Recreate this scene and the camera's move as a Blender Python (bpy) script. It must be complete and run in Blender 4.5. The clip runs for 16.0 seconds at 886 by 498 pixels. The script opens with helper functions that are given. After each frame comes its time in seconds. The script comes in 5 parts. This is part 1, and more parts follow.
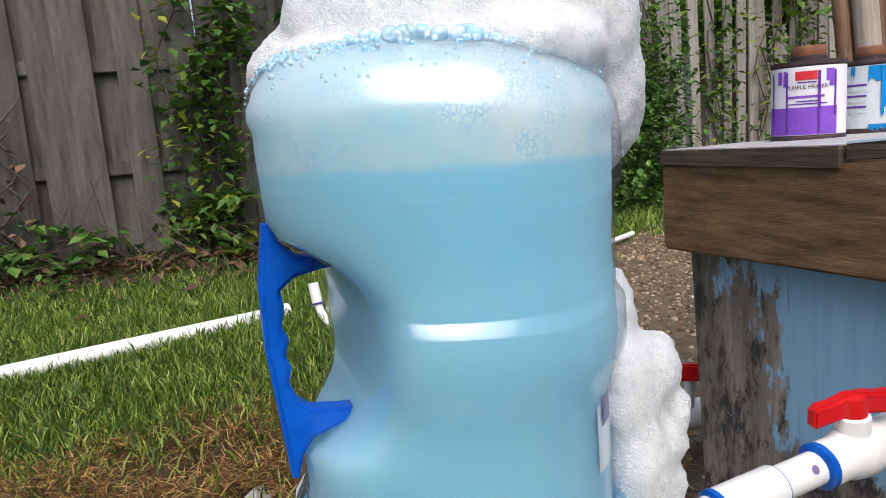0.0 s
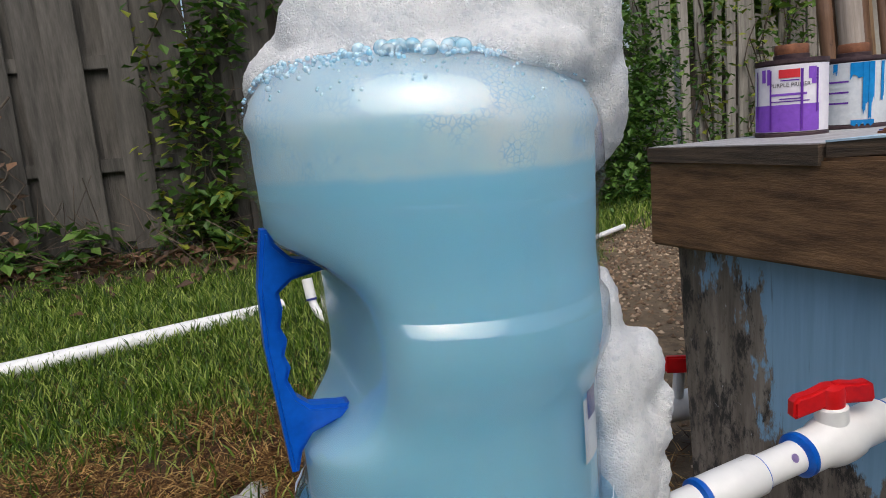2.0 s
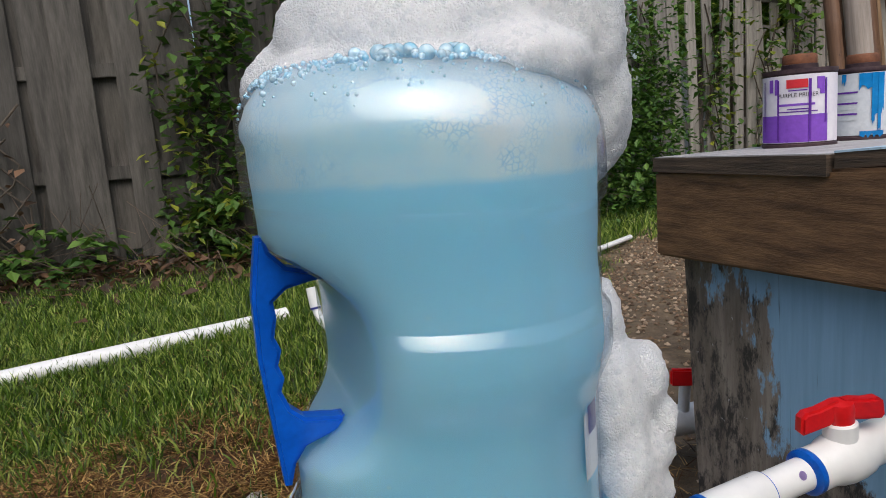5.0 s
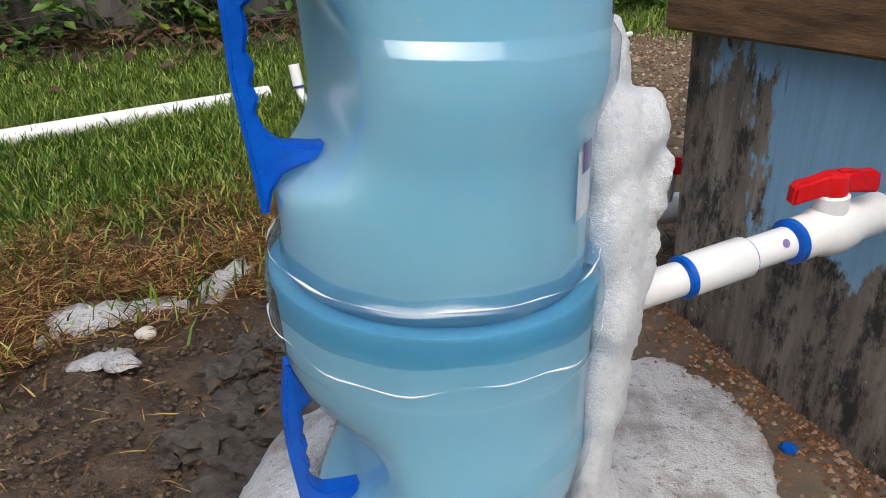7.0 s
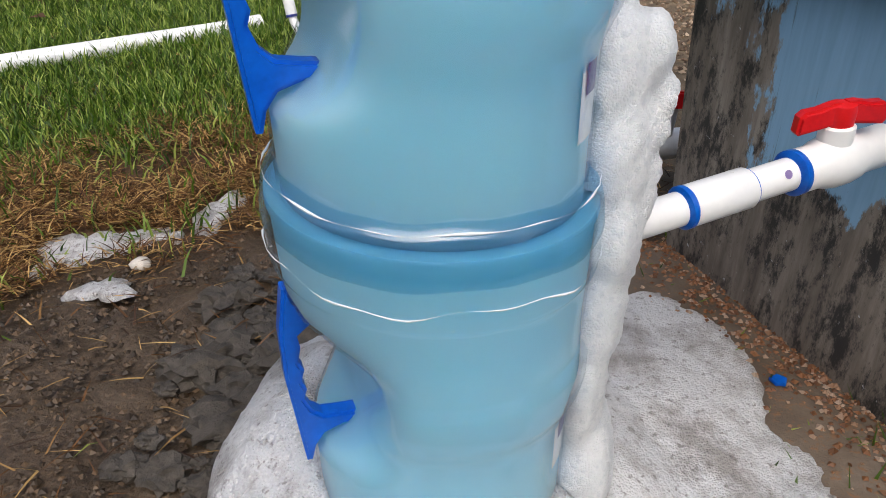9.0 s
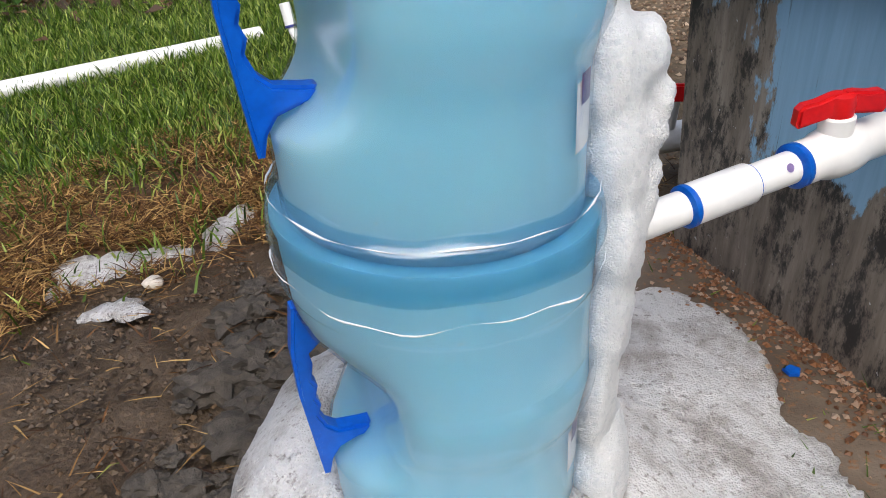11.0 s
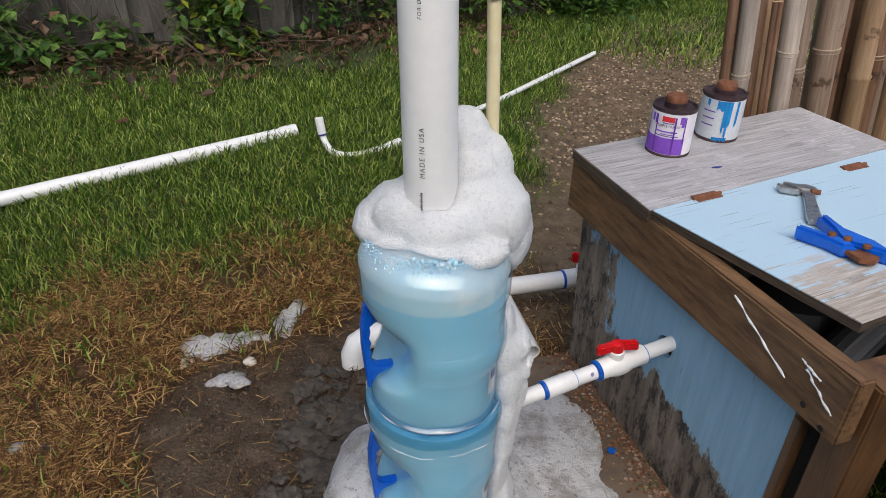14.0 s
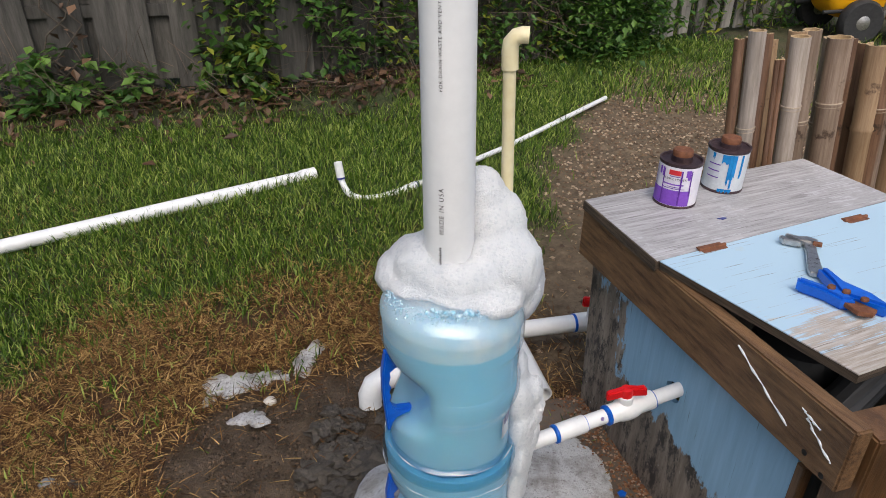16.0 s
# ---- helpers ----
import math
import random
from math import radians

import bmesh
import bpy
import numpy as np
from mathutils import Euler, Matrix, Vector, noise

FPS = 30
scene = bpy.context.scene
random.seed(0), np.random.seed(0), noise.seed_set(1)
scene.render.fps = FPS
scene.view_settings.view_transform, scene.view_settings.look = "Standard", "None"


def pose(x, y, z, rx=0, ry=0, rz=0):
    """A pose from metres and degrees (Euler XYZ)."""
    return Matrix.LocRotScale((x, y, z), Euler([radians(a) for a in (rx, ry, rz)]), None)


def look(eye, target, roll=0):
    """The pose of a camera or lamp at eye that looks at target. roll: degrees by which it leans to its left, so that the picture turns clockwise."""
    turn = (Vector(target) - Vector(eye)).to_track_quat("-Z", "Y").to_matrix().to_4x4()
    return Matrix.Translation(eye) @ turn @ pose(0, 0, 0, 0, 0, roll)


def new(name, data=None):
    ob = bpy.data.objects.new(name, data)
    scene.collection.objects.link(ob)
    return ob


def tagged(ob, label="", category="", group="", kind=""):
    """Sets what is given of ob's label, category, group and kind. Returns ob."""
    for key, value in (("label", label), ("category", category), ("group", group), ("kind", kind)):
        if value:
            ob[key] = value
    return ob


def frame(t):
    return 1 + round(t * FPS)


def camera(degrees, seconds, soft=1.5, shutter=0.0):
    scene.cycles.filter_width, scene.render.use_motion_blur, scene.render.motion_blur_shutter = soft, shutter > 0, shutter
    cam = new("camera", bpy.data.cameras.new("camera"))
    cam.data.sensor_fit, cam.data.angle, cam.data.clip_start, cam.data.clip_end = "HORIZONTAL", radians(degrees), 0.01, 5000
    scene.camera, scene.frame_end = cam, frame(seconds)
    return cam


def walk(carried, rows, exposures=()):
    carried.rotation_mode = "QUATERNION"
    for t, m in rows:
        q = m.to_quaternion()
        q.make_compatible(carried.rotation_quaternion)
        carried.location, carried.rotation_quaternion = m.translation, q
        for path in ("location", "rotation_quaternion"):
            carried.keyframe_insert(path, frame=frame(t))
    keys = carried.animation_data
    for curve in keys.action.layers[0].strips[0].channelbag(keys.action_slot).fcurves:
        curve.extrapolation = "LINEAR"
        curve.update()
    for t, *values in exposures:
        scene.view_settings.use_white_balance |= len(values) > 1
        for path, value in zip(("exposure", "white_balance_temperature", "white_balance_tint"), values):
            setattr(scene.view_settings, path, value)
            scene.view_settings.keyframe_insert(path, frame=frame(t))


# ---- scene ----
cam = camera(64.3, 16.0, 0.9)
PATH = [
    (0, (0.157, -0.025, 0.712), (-0.104, 1.93, 0.383), -4.1),
    (0.5, (0.167, -0.025, 0.73), (-0.07, 1.939, 0.438), -6.1),
    (1, (0.162, -0.035, 0.733), (-0.078, 1.929, 0.445), -6.6),
    (1.5, (0.159, -0.045, 0.729), (-0.112, 1.914, 0.432), -5.7),
    (2, (0.161, -0.044, 0.722), (-0.081, 1.91, 0.372), -4.5),
    (2.5, (0.157, -0.036, 0.719), (-0.033, 1.926, 0.384), -4.2),
    (3, (0.158, -0.041, 0.724), (-0.072, 1.929, 0.467), -4.3),
    (3.2, (0.159, -0.041, 0.724), (-0.071, 1.93, 0.47), -3.9),
    (5.3, (0.166, -0.032, 0.717), (-0.1, 1.919, 0.371), -4.1),
    (5.5, (0.165, -0.032, 0.713), (-0.112, 1.915, 0.349), -3.5),
    (6, (0.164, -0.03, 0.705), (-0.097, 1.904, 0.268), -2.6),
    (6.5, (0.16, -0.029, 0.68), (-0.127, 1.831, 0.003), -0.9),
    (7, (0.158, -0.011, 0.661), (-0.065, 1.783, -0.194), -1.2),
    (7.5, (0.16, -0.007, 0.655), (-0.025, 1.78, -0.224), -0.7),
    (8, (0.155, -0.009, 0.655), (-0.045, 1.773, -0.229), -0.9),
    (8.5, (0.153, -0.011, 0.651), (-0.056, 1.729, -0.313), -0.8),
    (8.7, (0.154, -0.01, 0.648), (-0.048, 1.718, -0.337), -0.4),
    (10.8, (0.1582, -0.006, 0.6503), (-0.0526, 1.6721, -0.4208), -2.58),
    (11, (0.16, -0.008, 0.66), (-0.071, 1.703, -0.35), -3.7),
    (11.5, (0.169, -0.022, 0.695), (-0.137, 1.759, -0.162), -6.6),
    (11.8, (0.163, -0.042, 0.73), (-0.21, 1.812, 0.08), -8.1),
    (12, (0.148, -0.029, 0.751), (-0.34, 1.729, -0.069), -9.4),
    (12.2, (0.142, 0.0047, 0.8383), (-0.2562, 1.7252, -0.1066), -8.99),
    (12.5, (0.146, -0.012, 0.949), (-0.047, 1.677, -0.106), -1.8),
    (13, (0.204, -0.151, 1.207), (0.06, 1.537, 0.145), 3.2),
    (13.5, (0.191, -0.359, 1.307), (0.064, 1.399, 0.361), 3.2),
    (14, (0.193, -0.518, 1.375), (0.037, 1.174, 0.32), 1.5),
    (14.5, (0.182, -0.561, 1.397), (0.012, 1.105, 0.302), 1.7),
    (15, (0.185, -0.575, 1.408), (0.045, 1.095, 0.317), 1.2),
    (15.5, (0.187, -0.576, 1.412), (0.009, 1.091, 0.321), 0.9),
    (16, (0.188, -0.569, 1.439), (-0.01, 1.169, 0.468), 1.3),
]
EXPOSE = [(0.0, 0.43), (0.5, 0.04), (1.0, -0.08), (3.0, -0.14), (5.5, -0.06), (7.0, 0.22), (8.5, 0.22), (11.5, 0.40), (12.5, 0.05), (13.0, -0.18), (13.5, -0.2), (14.2, -0.08), (16.0, 0.0)]
walk(cam, [(t, look(eye, target, roll)) for t, eye, target, roll in PATH], EXPOSE)

# ---- light ----
world = bpy.data.worlds.new("world")
scene.world = world
world.use_nodes = True
wn = world.node_tree.nodes
sky = wn.new("ShaderNodeTexSky")
sky.sky_type = "NISHITA"
sky.sun_disc = False
sky.sun_elevation, sky.sun_rotation = radians(52), radians(167)
sky.air_density, sky.dust_density, sky.ozone_density = 1.0, 4.5, 1.2
world.node_tree.links.new(sky.outputs[0], wn["Background"].inputs[0])
wn["Background"].inputs[1].default_value = 0.15
sun_data = bpy.data.lights.new("sun", "SUN")
sun_data.energy, sun_data.angle, sun_data.color = 1.85, radians(70), (1.0, 0.985, 0.97)
sun = new("sun", sun_data)
sun.matrix_world = look((1.1, -3.6, 6.0), (0.1, 0.8, 0.4))
scene.view_settings.exposure = 0.0


# ---- materials ----
def nodes_of(name):
    m = bpy.data.materials.new(name)
    m.use_nodes = True
    return m, m.node_tree.nodes, m.node_tree.links, m.node_tree.nodes["Principled BSDF"]


def noise_node(n, l, coord, scale, detail=4.0, rough=0.6, stretch=None):
    t = n.new("ShaderNodeTexNoise")
    t.inputs["Scale"].default_value, t.inputs["Detail"].default_value, t.inputs["Roughness"].default_value = scale, detail, rough
    if stretch:
        mp = n.new("ShaderNodeMapping")
        mp.inputs["Scale"].default_value = stretch[:3]
        if len(stretch) > 3:
            turn = n.new("ShaderNodeMapping")
            turn.inputs["Rotation"].default_value = (0, 0, stretch[3])
            l.new(coord, turn.inputs[0])
            coord = turn.outputs[0]
        l.new(coord, mp.inputs[0])
        coord = mp.outputs[0]
    l.new(coord, t.inputs["Vector"])
    return t.outputs["Fac"]


def ramp(n, l, fac, stops):
    r = n.new("ShaderNodeValToRGB")
    e = r.color_ramp.elements
    while len(e) < len(stops):
        e.new(0.5)
    for item, (p, c) in zip(e, stops):
        item.position, item.color = p, (*c, 1) if len(c) == 3 else c
    l.new(fac, r.inputs[0])
    return r.outputs[0]


def mix(n, l, fac, a, b, mode="MIX"):
    m = n.new("ShaderNodeMix")
    m.data_type, m.blend_type = "RGBA", mode
    for sock, val in ((m.inputs[0], fac), (m.inputs[6], a), (m.inputs[7], b)):
        if isinstance(val, (int, float)):
            sock.default_value = val
        elif isinstance(val, tuple):
            sock.default_value = (*val, 1)
        else:
            l.new(val, sock)
    return m.outputs[2]


def bump(n, l, p, fac, strength, dist):
    b = n.new("ShaderNodeBump")
    b.inputs["Strength"].default_value, b.inputs["Distance"].default_value = strength, dist
    l.new(fac, b.inputs["Height"])
    l.new(b.outputs[0], p.inputs["Normal"])


def coords(n, kind="Object"):
    return n.new("ShaderNodeTexCoord").outputs[kind]


def plain(name, a, b, scale=20, rough=0.5, bump_s=0.2, bump_d=0.002, metal=0.0, coat=0.0, stretch=None, spots=None, rand=0.0, sss=0.0):
    """Two colours mixed by coarse and fine noise, with relief; spots: (colour, scale, threshold)."""
    m, n, l, p = nodes_of(name)
    c = coords(n)
    f1 = noise_node(n, l, c, scale, 5, 0.65, stretch)
    col = ramp(n, l, f1, [(0.3, a), (0.7, b)])
    f2 = noise_node(n, l, c, scale * 6, 4, 0.6, stretch)
    col = mix(n, l, 0.25, col, ramp(n, l, f2, [(0.3, (0.35, 0.35, 0.35)), (0.7, (0.75, 0.75, 0.75))]), "OVERLAY")
    if spots:
        f3 = noise_node(n, l, c, spots[1], 6, 0.7)
        col = mix(n, l, ramp(n, l, f3, [(spots[2], (0, 0, 0)), (spots[2] + 0.06, (1, 1, 1))]), col, spots[0])
    if rand:
        info = n.new("ShaderNodeObjectInfo")
        col = mix(n, l, rand, col, ramp(n, l, info.outputs["Random"], [(0.0, (0.2, 0.19, 0.18)), (1.0, (0.85, 0.82, 0.78))]), "OVERLAY")
    l.new(col, p.inputs["Base Color"])
    p.inputs["Roughness"].default_value, p.inputs["Metallic"].default_value = rough, metal
    p.inputs["Coat Weight"].default_value = coat
    if sss:
        p.inputs["Subsurface Weight"].default_value, p.inputs["Subsurface Radius"].default_value, p.inputs["Subsurface Scale"].default_value = sss, (1, 1, 1), 0.02
    if bump_s:
        bump(n, l, p, f2, bump_s, bump_d)
    return m


PVC = plain("white_pvc", (0.74, 0.75, 0.76), (0.82, 0.82, 0.81), 12, 0.28, 0.04, 0.001, spots=((0.35, 0.3, 0.22), 38, 0.72))
PVC_PIPE = plain("grey_white_pvc", (0.75, 0.76, 0.77), (0.80, 0.80, 0.80), 6, 0.32, 0.04, 0.001)
CPVC = plain("yellowed_pvc", (0.72, 0.62, 0.36), (0.78, 0.70, 0.46), 9, 0.4, 0.05, 0.001)
BLUE_GLUE = plain("blue_glue", (0.0, 0.07, 0.42), (0.0, 0.12, 0.55), 60, 0.3, 0.2, 0.001)
RED = plain("red_plastic", (0.55, 0.006, 0.01), (0.66, 0.012, 0.014), 30, 0.32, 0.05, 0.0005)
BLUE_PLASTIC = plain("blue_plastic", (0.0, 0.085, 0.50), (0.004, 0.12, 0.62), 30, 0.3, 0.05, 0.0005)
INK = plain("black_ink", (0.02, 0.02, 0.02), (0.04, 0.04, 0.04), 100, 0.6, 0)
BLACK = plain("black_rubber", (0.010, 0.010, 0.011), (0.03, 0.03, 0.03), 30, 0.7, 0.2, 0.002)
RUST = plain("rusty_steel", (0.10, 0.035, 0.015), (0.24, 0.09, 0.04), 60, 0.75, 0.5, 0.001)
CHROME = plain("worn_steel", (0.35, 0.34, 0.33), (0.55, 0.54, 0.53), 70, 0.35, 0.2, 0.0005, metal=0.9, spots=((0.10, 0.07, 0.05), 60, 0.6))
# Weathered grey, darkened further to hold the shade of vines and foliage.
SHADED_GREY_WOOD = plain("shaded_weathered_wood", (0.028, 0.026, 0.023), (0.105, 0.099, 0.088), 4, 0.85, 0.6, 0.004, stretch=(6, 6, 0.7), rand=0.35, spots=((0.07, 0.075, 0.055), 3.0, 0.62))
CANES = [plain("grey_bamboo", (0.24, 0.195, 0.16), (0.46, 0.40, 0.35), 9, 0.5, 0.4, 0.0015, stretch=(9, 9, 0.5), rand=0.3, spots=((0.16, 0.10, 0.07), 16, 0.64)),
         plain("brown_bamboo", (0.09, 0.045, 0.026), (0.24, 0.135, 0.08), 9, 0.5, 0.4, 0.0015, stretch=(9, 9, 0.5), rand=0.3, spots=((0.05, 0.03, 0.02), 12, 0.62)),
         plain("tan_bamboo", (0.22, 0.135, 0.075), (0.40, 0.275, 0.165), 9, 0.5, 0.4, 0.0015, stretch=(9, 9, 0.5), rand=0.3, spots=((0.12, 0.07, 0.04), 10, 0.63)),
         plain("faded_brown_bamboo", (0.15, 0.10, 0.07), (0.33, 0.25, 0.19), 9, 0.5, 0.4, 0.0015, stretch=(9, 9, 0.5), rand=0.3, spots=((0.08, 0.05, 0.035), 12, 0.62))]
CANE_NODE = plain("pale_cane_node", (0.34, 0.26, 0.19), (0.48, 0.39, 0.30), 60, 0.6, 0.3, 0.001)
BAMBOO_IN = plain("bamboo_inside", (0.36, 0.24, 0.12), (0.48, 0.34, 0.19), 6, 0.7, 0.3, 0.002, stretch=(5, 5, 0.6))
BROWN_BOARD = plain("brown_stained_board", (0.062, 0.030, 0.013), (0.245, 0.135, 0.062), 6, 0.6, 0.6, 0.003, stretch=(0.9, 13, 13, radians(59)), spots=((0.08, 0.05, 0.035), 9, 0.68))
WET_WOOD = plain("wet_post_wood", (0.035, 0.018, 0.009), (0.17, 0.085, 0.035), 4, 0.45, 0.6, 0.003, stretch=(5, 5, 0.8))
DARK = plain("near_black", (0.008, 0.009, 0.011), (0.022, 0.022, 0.024), 12, 0.6, 0.3, 0.003)
TREE_BARK = plain("bark", (0.05, 0.04, 0.03), (0.13, 0.105, 0.08), 10, 0.9, 0.8, 0.01, stretch=(4, 4, 0.8))
LITTER = plain("leaf_litter", (0.05, 0.03, 0.018), (0.20, 0.115, 0.06), 40, 0.9, 0.4, 0.004, rand=0.0)
ROOF = plain("grey_roof_edge", (0.36, 0.37, 0.38), (0.46, 0.47, 0.47), 3, 0.7, 0.1)
HOUSE = plain("house_wall", (0.28, 0.26, 0.23), (0.36, 0.34, 0.30), 3, 0.8, 0.1)
YELLOW = plain("yellow_painted_tray", (0.75, 0.33, 0.005), (0.85, 0.42, 0.01), 6, 0.35, 0.1, 0.002)
STONE = plain("pale_stone", (0.5, 0.45, 0.38), (0.68, 0.62, 0.54), 60, 0.8, 0.4, 0.003)
CLOD = plain("dark_wet_mud", (0.030, 0.025, 0.020), (0.105, 0.088, 0.070), 60, 0.5, 0.7, 0.006)
CLEAR_LABEL = plain("white_label", (0.72, 0.76, 0.8), (0.8, 0.83, 0.86), 20, 0.3, 0)
NAVY = plain("navy_print", (0.02, 0.03, 0.16), (0.04, 0.05, 0.25), 60, 0.4, 0)


def make_leaf_material(name, a, b, c):
    m, n, l, p = nodes_of(name)
    g = n.new("ShaderNodeNewGeometry")
    col = ramp(n, l, g.outputs["Random Per Island"], [(0.0, a), (0.6, b), (1.0, c)])
    l.new(col, p.inputs["Base Color"])
    p.inputs["Roughness"].default_value = 0.5
    tr = n.new("ShaderNodeBsdfTranslucent")
    l.new(col, tr.inputs[0])
    mx = n.new("ShaderNodeMixShader")
    mx.inputs[0].default_value = 0.3
    l.new(p.outputs[0], mx.inputs[1])
    l.new(tr.outputs[0], mx.inputs[2])
    l.new(mx.outputs[0], n["Material Output"].inputs[0])
    return m


LEAF = make_leaf_material("vine_leaves", (0.03, 0.08, 0.012), (0.07, 0.15, 0.02), (0.28, 0.30, 0.03))
TREE_LEAF = make_leaf_material("tree_leaves", (0.05, 0.12, 0.015), (0.11, 0.21, 0.03), (0.22, 0.33, 0.06))
DARK_LEAF = make_leaf_material("shrub_leaves", (0.025, 0.075, 0.012), (0.065, 0.155, 0.022), (0.15, 0.26, 0.045))
GRASS = make_leaf_material("green_grass_blades", (0.016, 0.045, 0.004), (0.105, 0.200, 0.014), (0.44, 0.52, 0.12))
DRY = make_leaf_material("dry_grass_blades", (0.028, 0.010, 0.004), (0.20, 0.090, 0.024), (0.74, 0.50, 0.19))
DEAD_LEAF = make_leaf_material("dead_leaves", (0.04, 0.025, 0.016), (0.12, 0.065, 0.035), (0.26, 0.15, 0.09))


def make_ground():
    """Bare wet mud near the jugs, litter round it, soil under the lawn and a pale dirt track."""
    m, n, l, p = nodes_of("yard_soil")
    c = coords(n)
    f1 = noise_node(n, l, c, 5, 6, 0.65)
    f2 = noise_node(n, l, c, 60, 5, 0.7)
    f3 = noise_node(n, l, c, 16, 5, 0.7)
    mud = ramp(n, l, f3, [(0.3, (0.024, 0.016, 0.009)), (0.5, (0.07, 0.047, 0.027)), (0.72, (0.15, 0.108, 0.07))])
    mud = mix(n, l, 0.55, mud, ramp(n, l, noise_node(n, l, c, 130, 6, 0.75), [(0.35, (0.02, 0.012, 0.006)), (0.55, (0.09, 0.058, 0.032)), (0.7, (0.22, 0.15, 0.09))]))
    straw = ramp(n, l, f2, [(0.3, (0.030, 0.014, 0.006)), (0.7, (0.12, 0.058, 0.022))])
    lawn = ramp(n, l, f2, [(0.3, (0.012, 0.022, 0.005)), (0.7, (0.045, 0.060, 0.014))])
    lawn = mix(n, l, ramp(n, l, f1, [(0.4, (0, 0, 0)), (0.65, (0.7, 0.7, 0.7))]), lawn, (0.075, 0.058, 0.028))
    track = ramp(n, l, f3, [(0.3, (0.075, 0.053, 0.030)), (0.55, (0.16, 0.115, 0.070)), (0.75, (0.26, 0.19, 0.125))])
    track = mix(n, l, ramp(n, l, f2, [(0.6, (0, 0, 0)), (0.75, (0.6, 0.6, 0.6))]), track, (0.27, 0.19, 0.12))
    att = n.new("ShaderNodeAttribute")
    att.attribute_name = "kind"
    sep = n.new("ShaderNodeSeparateColor")
    l.new(att.outputs["Color"], sep.inputs[0])
    col = mix(n, l, sep.outputs[0], lawn, straw)
    col = mix(n, l, sep.outputs[1], col, mud)
    col = mix(n, l, sep.outputs[2], col, track)
    l.new(col, p.inputs["Base Color"])
    r = n.new("ShaderNodeMapRange")
    r.inputs[3].default_value, r.inputs[4].default_value = 0.85, 0.42
    l.new(sep.outputs[1], r.inputs[0])
    l.new(r.outputs[0], p.inputs["Roughness"])
    bump(n, l, p, f2, 1.0, 0.010)
    return m


def make_foam(name, dirt=0.0, bubbles=230.0, relief=0.85):
    """Wet soap foam: packed small bubbles, some larger ones, soft scattering."""
    m, n, l, p = nodes_of(name)
    c = coords(n)
    v = n.new("ShaderNodeTexVoronoi")
    v.inputs["Scale"].default_value = bubbles
    l.new(c, v.inputs["Vector"])
    v2 = n.new("ShaderNodeTexVoronoi")
    v2.inputs["Scale"].default_value = bubbles * 2.6
    l.new(c, v2.inputs["Vector"])
    cell = n.new("ShaderNodeSeparateColor")
    l.new(v.outputs["Color"], cell.inputs[0])
    f = noise_node(n, l, c, 18, 5, 0.65)
    col = ramp(n, l, f, [(0.3, (0.76, 0.79, 0.82)), (0.6, (0.88, 0.895, 0.91))])
    pit = ramp(n, l, cell.outputs[1], [(0.78, (0, 0, 0)), (0.95, (0.26, 0.26, 0.26))])
    col = mix(n, l, pit, col, (0.50, 0.56, 0.61))
    if dirt:
        g = noise_node(n, l, c, 13, 6, 0.7)
        col = mix(n, l, 0.6 * dirt, col, (0.46, 0.44, 0.43))
        col = mix(n, l, ramp(n, l, g, [(0.46, (0, 0, 0)), (0.64, (dirt, dirt, dirt))]), col, (0.24, 0.215, 0.195))
        h = noise_node(n, l, c, 90, 4, 0.7)
        col = mix(n, l, ramp(n, l, h, [(0.56, (0, 0, 0)), (0.66, (dirt, dirt, dirt))]), col, (0.17, 0.15, 0.14))
    l.new(col, p.inputs["Base Color"])
    p.inputs["Roughness"].default_value = 0.3
    p.inputs["Subsurface Weight"].default_value, p.inputs["Subsurface Radius"].default_value, p.inputs["Subsurface Scale"].default_value = 0.9, (1, 1, 1), 0.03
    s = n.new("ShaderNodeMath")
    s.operation = "ADD"
    l.new(v.outputs["Distance"], s.inputs[0])
    l.new(v2.outputs["Distance"], s.inputs[1])
    b = n.new("ShaderNodeBump")
    b.invert = True
    b.inputs["Strength"].default_value, b.inputs["Distance"].default_value = relief, 0.0045
    l.new(s.outputs[0], b.inputs["Height"])
    l.new(b.outputs[0], p.inputs["Normal"])
    return m


FOAM = make_foam("white_foam")
FOAM_DIRTY = make_foam("thin_grey_foam", 0.75, 130, 0.8)
FOAM_PATCH = make_foam("drying_foam", 1.0, 150, 0.8)


